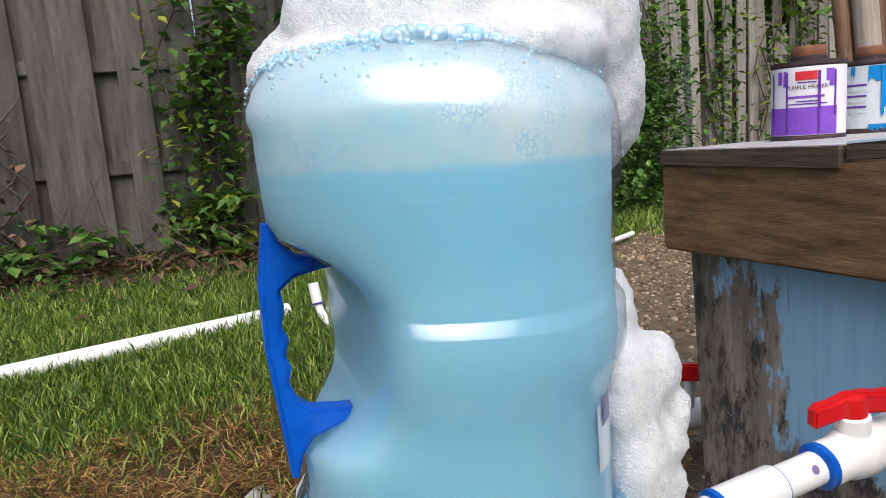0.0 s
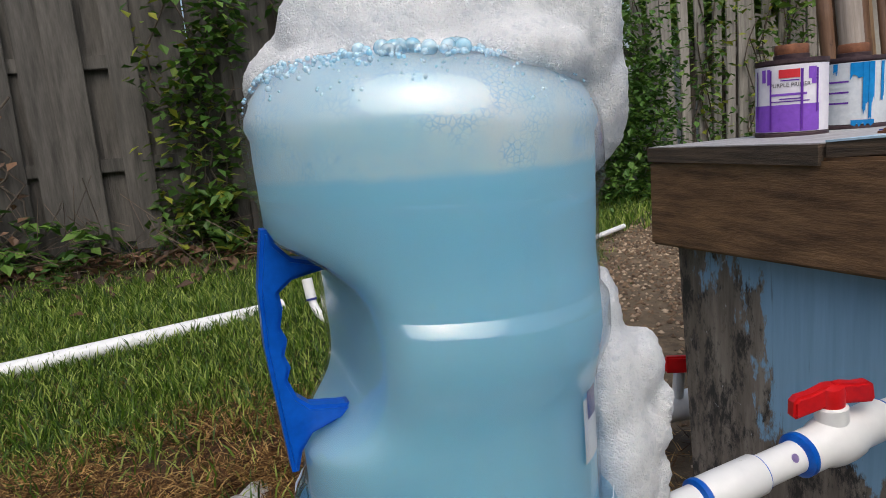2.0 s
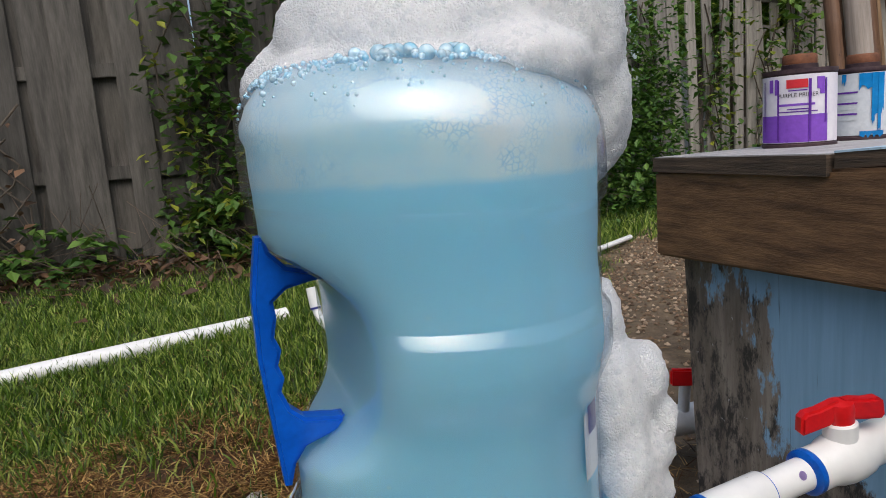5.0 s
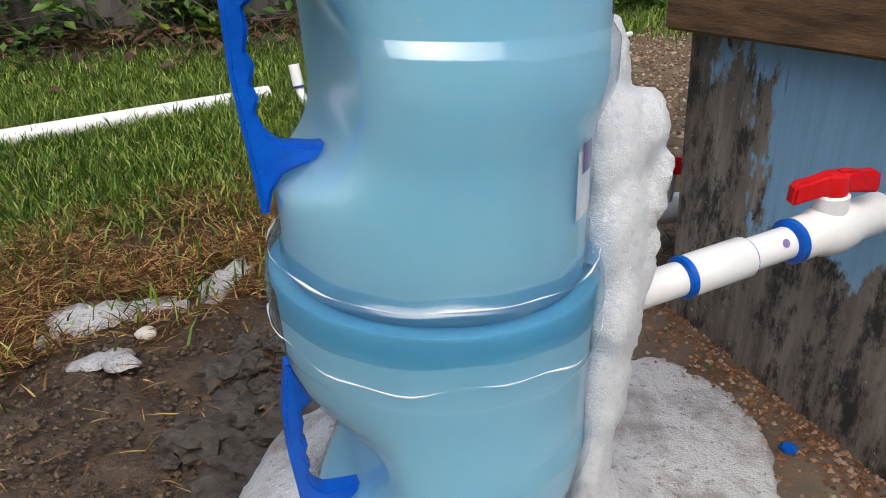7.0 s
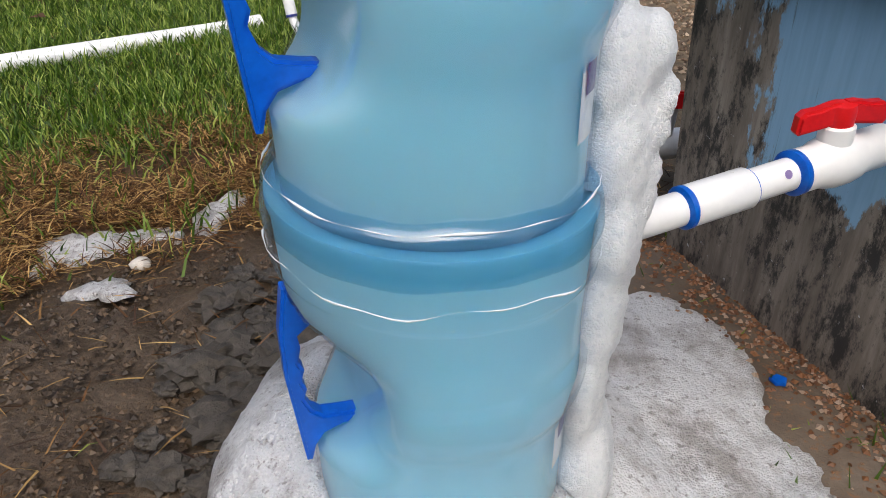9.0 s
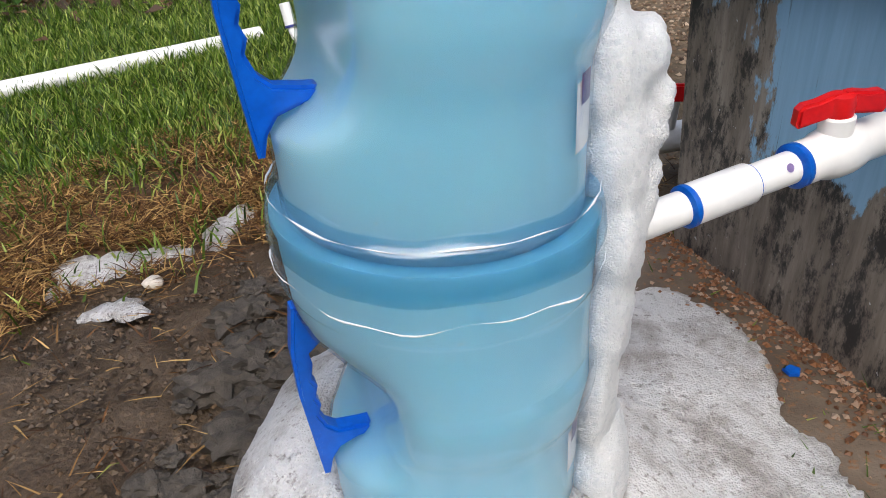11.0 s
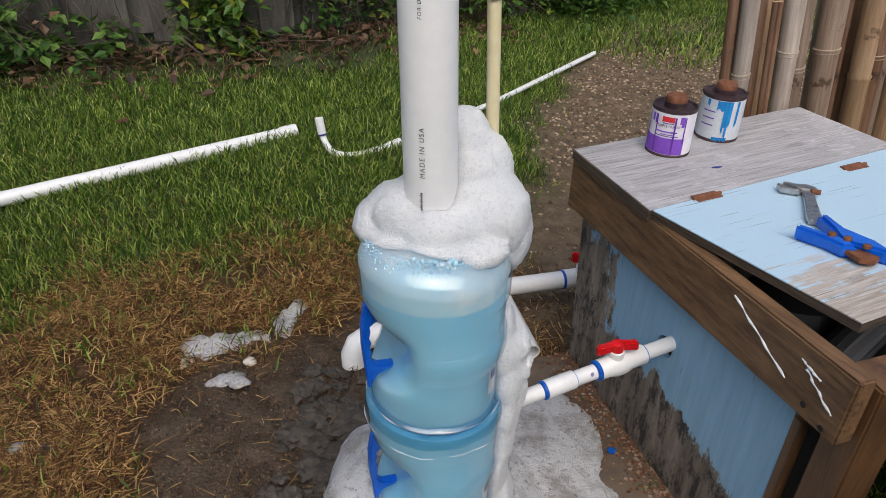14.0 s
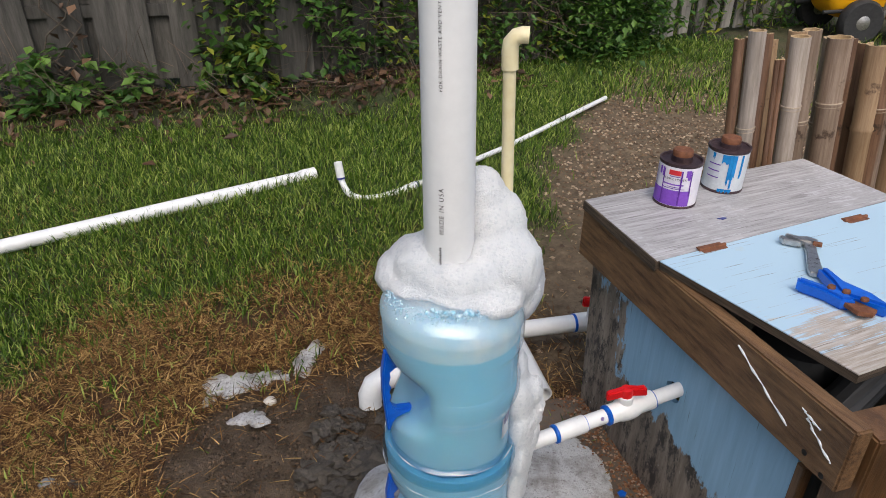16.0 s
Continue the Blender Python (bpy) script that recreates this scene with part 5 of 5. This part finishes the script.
smooth(part("glue_ring", tube([(0.405, 1.4225, 0.081), (0.413, 1.4253, 0.081)], 0.0315, 28), BLUE_GLUE, feed, "blue glue ring"), 40)
smooth(part("coupling", tube([(0.413, 1.4253, 0.081), (0.51, 1.460, 0.082)], 0.0325, 28, 0.030), PVC, feed), 40)
red2 = part("valve_lever", box((-0.03, -0.008, 0), (0.03, 0.008, 0.035), Matrix.Translation((0.452, 1.372, 0.185)), 0.004), RED, feed, "red valve lever")
part("valve_stem", tube([(0.460, 1.44, 0.09), (0.456, 1.39, 0.195)], 0.012, 16), PVC, feed)
off = thing("offcut_pipe", (0.31, 1.2, 0.0), "open-ended white pipe offcut lying by the concrete", "pipe")
smooth(part("pipe_wall", tube([(0.224, 1.32, 0.052), (0.312, 1.090, 0.040)], 0.027, 28, 0.022), PVC, off), 40)

# ---- bamboo ----
def bamboo_pole(x, y, z, tx, ty, tz, r, label, split, i):
    """A cut culm with its nodes; split: a half shell that shows its hollow side."""
    t = thing("bamboo_cane", (x, y, z), label, "bamboo", "bamboo canes")
    a, b = Vector((x, y, z)), Vector((tx, ty, tz))
    m = Matrix.Translation(a) @ frame_of(b - a).to_4x4()
    h = (b - a).length
    bm = bmesh.new()
    seg = 24
    arc = 2 * math.pi if not split else math.pi * 1.05
    n = seg if not split else seg + 1
    start = radians(200 + 23 * i) if not split else radians(split)
    rows = []
    zs = sorted([0, h] + [h * f + d for f in (0.22 + 0.05 * (i % 3), 0.73 + 0.07 * (i % 3)) for d in (-0.012, -0.004, 0.0, 0.004, 0.012)])
    for zz in zs:
        near = min(abs(zz - h * f) for f in (0.22 + 0.05 * (i % 3), 0.73 + 0.07 * (i % 3)))
        k = 1.05 if near < 0.0045 else (0.985 if near < 0.013 else 1.0)
        rows.append([[bm.verts.new((rr * math.cos(start + arc * q / seg), rr * math.sin(start + arc * q / seg), zz + (0.0007 * math.sin(1.7 * q + i) if zz == h else 0))) for q in range(n)] for rr in (r * k, r - 0.007)])
    cyc = n if not split else n - 1
    for ra, rb in zip(rows, rows[1:]):
        for s in (0, 1):
            for q in range(cyc):
                bm.faces.new((ra[s][q], ra[s][(q + 1) % n], rb[s][(q + 1) % n], rb[s][q]))
        if split:
            for q in (0, n - 1):
                bm.faces.new((ra[0][q], rb[0][q], rb[1][q], ra[1][q]))
    for rw in (rows[0], rows[-1]):
        for q in range(cyc):
            bm.faces.new((rw[0][q], rw[0][(q + 1) % n], rw[1][(q + 1) % n], rw[1][q]))
    bmesh.ops.recalc_face_normals(bm, faces=bm.faces[:])
    ob = smooth(part("culm", bm, CANES[(0, 1, 1, 1, 0, 2, 3, 3, 1, 2, 1, 3, 2, 0, 1, 2, 1, 1, 3, 1, 1)[i % 21]], t), 50)
    ob.matrix_basis = m
    ob.data.materials.append(BAMBOO_IN)
    for p in ob.data.polygons:
        c = p.center
        if math.hypot(c.x, c.y) < r * 0.93 or c.z > h - 0.002:
            p.material_index = 1
    if not split and r > 0.02:
        for f in (0.22 + 0.05 * (i % 3), 0.73 + 0.07 * (i % 3)):
            for dz, rr, a in ((0.005, 1.045, 0.0022), (-0.006, 1.02, 0.0014)):
                ring = [m @ Vector((r * rr * math.cos(2 * math.pi * q / 32), r * rr * math.sin(2 * math.pi * q / 32), h * f + dz + 0.002 * math.sin(2 * math.pi * q / 32 + i))) for q in range(33)]
                smooth(part("node_ring", tube(ring, a, 6), CANE_NODE, t, "pale raised node ring"), 60)
    if split:
        for f in (0.22 + 0.05 * (i % 3), 0.73 + 0.07 * (i % 3)):
            smooth(part("node_wall", lathe([(0.001, h * f - 0.002), (r - 0.008, h * f - 0.003), (r - 0.008, h * f + 0.003), (0.001, h * f + 0.002)], m, 16), BAMBOO_IN, t), 40)
    return t


E0, ED, EN = Vector((0.31, 1.15)), Vector((0.811, 0.585)), Vector((-0.585, 0.811))
canes = [(0.600, 1.150, 0.026, 0, 0.0), (0.672, 1.137, 0.023, 250, 0.02), (0.692, 1.065, 0.008, 0, -0.03), (0.716, 1.065, 0.009, 0, -0.03), (0.790, 1.130, 0.030, 0, -0.02), (0.845, 1.137, 0.030, 235, 0.03), (0.915, 1.137, 0.030, 0, 0.03), (1.030, 1.115, 0.039, 0, 0.0),
         (1.150, 1.103, 0.037, 205, 0.04), (1.215, 1.092, 0.041, 200, -0.03), (1.320, 1.07, 0.036, 0, 0.0), (1.40, 1.06, 0.030, 0, 0.02), (1.48, 1.05, 0.034, 215, 0.0), (1.57, 1.05, 0.036, 0, 0.02),
         (0.640, 1.12, 0.016, 0, 0.045), (0.755, 1.11, 0.020, 230, 0.05), (0.885, 1.10, 0.018, 0, 0.055), (0.965, 1.12, 0.026, 220, 0.05), (1.09, 1.10, 0.030, 0, 0.06), (1.27, 1.08, 0.030, 210, 0.05), (0.575, 1.12, 0.016, 240, 0.035)]
HEAP = Matrix(((0.917, -0.075, 0.098, 0.0845), (-0.017, 0.797, 0.139, 0.188), (-0.037, -0.003, 0.90, 0.0366), (0, 0, 0, 1)))
for i, (e, tz, r, split, off_n) in enumerate(canes):
    p, q = E0 + ED * (e + 0.30) + EN * off_n, E0 + ED * e + EN * off_n
    foot, tip = HEAP @ Vector((p.x, p.y, 0.0)), HEAP @ Vector((q.x, q.y, tz))
    bamboo_pole(*foot, *tip, r * 0.92, "split half of dry bamboo, hollow side showing" if split else "grey-brown dry bamboo cane with cut open top", split, i)

# ---- fence ----
LINE = [(-6.2, 1.75), (-2.07, 3.35), (-1.25, 3.68), (0.5, 5.4), (2.9, 7.4), (3.5, 7.75)]
fence = thing("fence", (-2.07, 3.2, 0.1), "weathered grey wooden picket fence overgrown with vines", "fence")
fence["kind"] = "structure"


def picket_mesh(w, h, seed, wood=SHADED_GREY_WOOD):
    rng = random.Random(seed)
    bm = bmesh.new()
    o = [(-w / 2, 0), (w / 2, 0), (w / 2 + rng.uniform(-0.006, 0.006), h - 0.03), (w / 2 - 0.03, h), (-w / 2 + 0.03, h), (-w / 2 + rng.uniform(-0.006, 0.006), h - 0.03)]
    b = extrude(o, 0.018, Matrix(), 0.003)
    me = bpy.data.meshes.new("picket")
    b.to_mesh(me)
    b.free()
    me.materials.append(wood)
    return me


PICKETS = [picket_mesh(0.185, 1.85, 1), picket_mesh(0.165, 1.80, 2), picket_mesh(0.145, 1.84, 3), picket_mesh(0.19, 1.78, 4)]
# Lighter copy of the fence wood; the far run's light is in its colour.
LIT_GREY_WOOD = plain("lit_fence_wood", (0.12, 0.112, 0.10), (0.30, 0.285, 0.26), 4, 0.85, 0.6, 0.004, stretch=(6, 6, 0.7), rand=0.3)
PICKETS_FAR = [picket_mesh(0.13, 1.80, 5, LIT_GREY_WOOD), picket_mesh(0.115, 1.76, 6, LIT_GREY_WOOD)]
rng = random.Random(11)
for (x0, y0), (x1, y1) in zip(LINE, LINE[1:]):
    d = Vector((x1 - x0, y1 - y0))
    ln, ang = d.length, math.atan2(d.y, d.x)
    d.normalize()
    nrm = Vector((-d.y, d.x))
    zf = lambda x, y: float(ground_z(x, y)) + 0.06
    for hz in (0.54, 1.06, 1.62):
        a, b = Vector((x0, y0)) + nrm * 0.03, Vector((x1, y1)) + nrm * 0.03
        part("rail", box((0, -0.018, -0.035), (ln, 0.018, 0.035), Matrix.Translation((a.x, a.y, hz + 0.1)) @ Matrix.Rotation(ang, 4, "Z"), 0.004), SHADED_GREY_WOOD, fence)
    s, i = 0.0, 0
    while s < ln:
        far_run = x0 > 0.0
        for back in ((0,) if far_run else (0, 1)):
            p = Vector((x0, y0)) + d * (s + back * 0.13) + nrm * (0.06 * back)
            if -5.2 < p.x < 5.0:
                ob = new("picket", rng.choice(PICKETS_FAR if far_run else PICKETS))
                ob.parent = fence
                ob.matrix_parent_inverse = rest[fence.name].inverted()
                ob.matrix_basis = pose(p.x, p.y, zf(p.x, p.y) + rng.uniform(-0.03, 0.03), rng.uniform(-1, 1), rng.uniform(-1.5, 1.5) - (2.5 if far_run else 0.6), math.degrees(ang) + rng.uniform(-2, 2))
        s += (0.19 if far_run else 0.25) + rng.uniform(-0.015, 0.03)
        i += 1


# ---- plants ----
def leaves_bm(points, size, seed, droop=0.5):
    """Folded pointed leaves at the given points."""
    rng = np.random.default_rng(seed)
    P = np.array(points)
    k = len(P)
    a, tilt = rng.uniform(0, 2 * np.pi, k), rng.uniform(-0.9, droop, k)
    s = size * rng.uniform(0.55, 1.35, k)
    d = np.stack([np.cos(a) * np.cos(tilt), np.sin(a) * np.cos(tilt), -np.sin(np.abs(tilt))], -1)
    w = np.stack([-np.sin(a), np.cos(a), rng.uniform(-0.5, 0.5, k)], -1)
    up = np.cross(d, w)
    S = s[:, None]
    v = np.stack([P, P + d * S * 0.45 + w * S * 0.30 + up * S * 0.10, P + d * S, P + d * S * 0.45 - w * S * 0.30 + up * S * 0.10], 1).reshape(-1, 3)
    faces = [q for j in range(0, 4 * k, 4) for q in ((j, j + 1, j + 2), (j, j + 2, j + 3))]
    return v.tolist(), faces


def fence_point(s):
    for (x0, y0), (x1, y1) in zip(LINE, LINE[1:]):
        ln = math.hypot(x1 - x0, y1 - y0)
        if s <= ln:
            t = s / ln
            return x0 + (x1 - x0) * t, y0 + (y1 - y0) * t, (y1 - y0) / ln, -(x1 - x0) / ln
        s -= ln
    return x1, y1, 0.3, -0.95


def vine(s0, width, z0, z1, count, size, material, seed, label, name="vine", category="vine", stems=3, out=0.10):
    rng = random.Random(seed)
    x, y, nx_, ny_ = fence_point(s0)
    t = thing(name, (x, y, float(ground_z(x, y))), label, category, "plants on the fence")
    pts = []
    runs = [(rng.gauss(0, width * 0.4), rng.uniform(0.6, 1.0), rng.uniform(2, 5), rng.uniform(0, 6)) for _ in range(max(3, count // 70))]
    for _ in range(count):
        off, top, f, ph = rng.choice(runs)
        k = rng.random() * top
        s = s0 + off + 0.10 * math.sin(f * k * 3 + ph) + rng.gauss(0, 0.05)
        px, py, a, b = fence_point(max(0.0, s))
        o = 0.03 + abs(rng.gauss(0, out))
        pts.append((px + a * o, py + b * o, float(ground_z(px, py)) + z0 + (z1 - z0) * k))
    part("leaves", leaves_bm(pts, size, seed), material, t)
    for i in range(stems):
        off, top, f, ph = runs[i % len(runs)]
        line = []
        for k in range(9):
            q = k / 8 * top
            px, py, a, b = fence_point(max(0.0, s0 + off + 0.10 * math.sin(f * q * 3 + ph)))
            line.append((px + a * 0.04, py + b * 0.04, float(ground_z(px, py)) + z0 * 0.0 + (z1) * q))
        smooth(part("stem", tube(line, 0.006, 6), TREE_BARK, t), 60)
    return t


S_A = math.hypot(4.13, 1.67)
vine(S_A + 0.42, 0.28, 0.05, 1.5, 560, 0.068, LEAF, 1, "green vine with some yellow leaves climbing the pickets")
vine(S_A + 0.75, 0.25, 0.4, 1.9, 560, 0.068, DARK_LEAF, 2, "dark leafy vine hanging over the pickets")
vine(S_A - 0.55, 0.9, 0.0, 0.35, 520, 0.075, DARK_LEAF, 3, "low leafy weeds along the foot of the fence", "weeds", "weeds", 2, 0.16)
vine(S_A + 0.55, 0.35, 0.0, 0.45, 240, 0.08, LEAF, 4, "yellow-green weeds at the fence foot", "weeds", "weeds", 2, 0.15)
vine(S_A - 0.42, 0.05, 0.1, 1.0, 26, 0.07, DEAD_LEAF, 14, "thin dry vine with curled orange leaves")
for i, s in enumerate((1.15, 1.55, 1.95, 2.3, 2.65, 2.95)):
    vine(S_A + s, 0.3, 0.1, 1.9, 640, 0.062, (DARK_LEAF, LEAF)[i % 2], 20 + i, "dense tangle of vine over the fence", stems=6)
for i, s in enumerate((3.2, 3.5, 3.8, 4.05)):
    vine(S_A + s, 0.22, 0.0, 1.45 + 0.3 * (i % 2), 1500, 0.062, DARK_LEAF, 40 + i, "dark green shrub in front of the fence", "shrub", "shrub", 4, 0.22)
for i, s in enumerate((4.95, 5.6)):
    vine(S_A + s, 0.35, 0.0, 1.9, 420, 0.07, LEAF, 50 + i, "creeper among the far pickets", stems=4)
vine(S_A + 6.2, 0.25, 0.0, 1.9, 420, 0.07, DARK_LEAF, 60, "dark leafy creeper covering the far pickets", stems=5)


def dead_twigs():
    rng = random.Random(5)
    pts = []
    for _ in range(1500):
        s = rng.uniform(S_A - 1.2, S_A + 2.6)
        x, y, a, b = fence_point(s)
        o = abs(rng.gauss(0.12, 0.22))
        x, y = x + a * o, y + b * o
        pts.append((x, y, float(ground_z(x, y)) + 0.01 + rng.random() * 0.05))
    tagged(part("leaf_litter", leaves_bm(pts, 0.07, 7, 0.2), DEAD_LEAF), "brown dead leaves heaped along the fence", "leaf litter", kind="stuff")
    verts, faces = [], []
    for _ in range(420):
        s = rng.uniform(S_A - 0.9, S_A + 3.2)
        x, y, a, b = fence_point(s)
        o = abs(rng.gauss(0.05, 0.2))
        p = Vector((x + a * o, y + b * o, float(ground_z(x, y)) + rng.random() * (0.2 if s < S_A + 0.9 else 0.9)))
        d = Vector((rng.gauss(0, 1), rng.gauss(0, 1) * 0.5, rng.gauss(0, 0.7))).normalized() * rng.uniform(0.12, 0.4)
        n = len(verts)
        w = Vector((0.0012, 0, 0.0016))
        for q in (p - w, p + w, p + d + w, p + d - w, p + Vector((0, 0.004, 0)), p + d + Vector((0, 0.004, 0))):
            verts.append(tuple(q))
        faces += [(n, n + 1, n + 2, n + 3), (n, n + 4, n + 5, n + 3), (n + 1, n + 4, n + 5, n + 2)]
    tagged(part("dry_twigs", (verts, faces), plain("dry_twig", (0.07, 0.05, 0.035), (0.19, 0.145, 0.11), 20, 0.9)), "tangle of dry brown twigs at the fence", "twigs", kind="stuff")


dead_twigs()


def tree(x, y, h, crown_r, crown_z, count, seed, label, trunk_r=0.09):
    rng = random.Random(seed)
    z = float(ground_z(x, y))
    t = thing("tree", (x, y, z), label, "tree", "trees behind the fence")
    spine = [Vector((x + 0.08 * math.sin(k * 1.3 + seed), y + 0.06 * math.cos(k + seed), z + h * k / 6)) for k in range(7)]
    smooth(part("trunk", tube(spine, trunk_r, 12, None, [1.25 - 0.13 * k for k in range(7)]), TREE_BARK, t), 60)
    pts = []
    for i in range(9):
        a, el = rng.uniform(0, 6.3), rng.uniform(0.0, 0.9)
        b0 = spine[3].lerp(spine[6], rng.random())
        b1 = b0 + Vector((math.cos(a) * math.cos(el), math.sin(a) * math.cos(el), math.sin(el) * 0.8)) * crown_r * rng.uniform(0.6, 1.0)
        smooth(part("limb", tube([b0, b0.lerp(b1, 0.5) + Vector((0, 0, 0.1)), b1], trunk_r * 0.35, 8, None, [1, 0.7, 0.35]), TREE_BARK, t), 60)
        for _ in range(7):
            c = b0.lerp(b1, rng.uniform(0.35, 1.1)) + Vector((rng.gauss(0, 0.25), rng.gauss(0, 0.25), rng.gauss(0, 0.2))) * crown_r * 0.6
            for _ in range(count // 63):
                pts.append(tuple(c + Vector((rng.gauss(0, 0.17), rng.gauss(0, 0.17), rng.gauss(0, 0.12))) * crown_r * 0.8))
    part("crown", leaves_bm(pts, 0.12, seed, 0.7), TREE_LEAF, t)
    return t


for i, (x, y, h, r) in enumerate(((2.3, 8.0, 2.6, 1.1), (0.9, 7.4, 2.7, 1.3), (-0.9, 6.0, 3.0, 1.4), (2.6, 10.6, 3.2, 1.2), (-3.0, 5.2, 3.2, 1.5), (2.9, 9.5, 3.4, 1.7), (0.2, 9.5, 3.4, 2.0), (-5.0, 6.5, 3.4, 2.0))):
    tree(x, y, h, r, 2.0, 2400, 70 + i, "leafy tree with light green crown behind the fence")

# unseen wall and eave added behind the camera, closing off low sky from reflections
tagged(part("wall_south", box((-7.0, -3.7, -0.1), (7.0, -3.5, 2.4)), HOUSE), "plain unseen wall added to close the yard and block low sky", "wall", kind="structure")
tagged(part("eave", box((-7.2, -3.8, 2.4), (7.2, -3.1, 2.52)), ROOF), "unseen overhanging edge added above the wall to block sky", "roof", kind="structure")

# ---- yellow wheelbarrows and far house ----
def wheelbarrow(x, y, ang):
    m = Matrix.Translation((x, y, float(ground_z(x, y)))) @ Matrix.Rotation(radians(ang), 4, "Z") @ Matrix.Diagonal((1.05, 1.05, 1.05, 1))
    t = thing("wheelbarrow", (x, y, float(ground_z(x, y))), "yellow-tray garden cart with black tyres by the fence", "wheelbarrow")
    bm = bmesh.new()
    bmesh.ops.create_icosphere(bm, subdivisions=5, radius=1)
    for v in bm.verts:
        e = (abs(v.co.x) ** 5 + abs(v.co.y) ** 5 + abs(v.co.z) ** 5) ** -0.2
        q = v.co * e
        k = 1 + 0.16 * q.z
        v.co = m @ Vector((q.x * 0.52 * k, q.y * 0.27 * k, 0.44 + q.z * 0.27))
    smooth(part("tray", bm, YELLOW, t, "bright yellow plastic tray"), 60)
    for dx in (-0.06, 0.30):
        smooth(part("strut", tube([m @ Vector((dx, -0.34, 0.20)), m @ Vector((dx + 0.02, -0.35, 0.80))], 0.02, 10), CHROME, t, "grey steel strut"), 40)
    for dx, dy in ((0.20, 0.36), (0.20, -0.36), (-0.26, 0.36), (-0.26, -0.36)):
        w = m @ Matrix.Translation((dx, dy, 0.19)) @ Matrix.Rotation(radians(90), 4, "X")
        wh = smooth(part("wheel", lathe([(0.065, -0.05), (0.17, -0.055), (0.19, -0.03), (0.19, 0.03), (0.17, 0.055), (0.065, 0.05)], w, 32), BLACK, t, "black rubber tyre"), 40)
        smooth(part("hub", lathe([(0.02, -0.06), (0.06, -0.05), (0.06, 0.05), (0.02, 0.06)], w, 20), CHROME, wh), 40)
    for dy in (-0.25, 0.25):
        smooth(part("frame_rail", tube([m @ Vector(p) for p in ((-0.55, dy, 0.25), (0.2, dy, 0.30), (0.75, dy, 0.60))], 0.018, 10), BLACK, t), 40)
    return t


wheelbarrow(3.36, 6.88, 10)
house = thing("house", (6.0, 14.0, 0.0), "low neighbouring house with a pale flat roof edge", "house")
part("wall", box((2.9, 11.0, 0.0), (12.0, 17.0, 2.35)), HOUSE, house)
part("roof", box((2.6, 10.5, 2.35), (12.3, 17.5, 2.72), Matrix(), 0.03), ROOF, house)
for x in (4.0, 6.2, 8.4):
    w = part("window", box((x, 10.97, 1.0), (x + 1.1, 11.02, 2.0)), DARK, house)
    part("frame", box((x - 0.06, 10.95, 0.94), (x + 1.16, 10.99, 1.0)), ROOF, w)
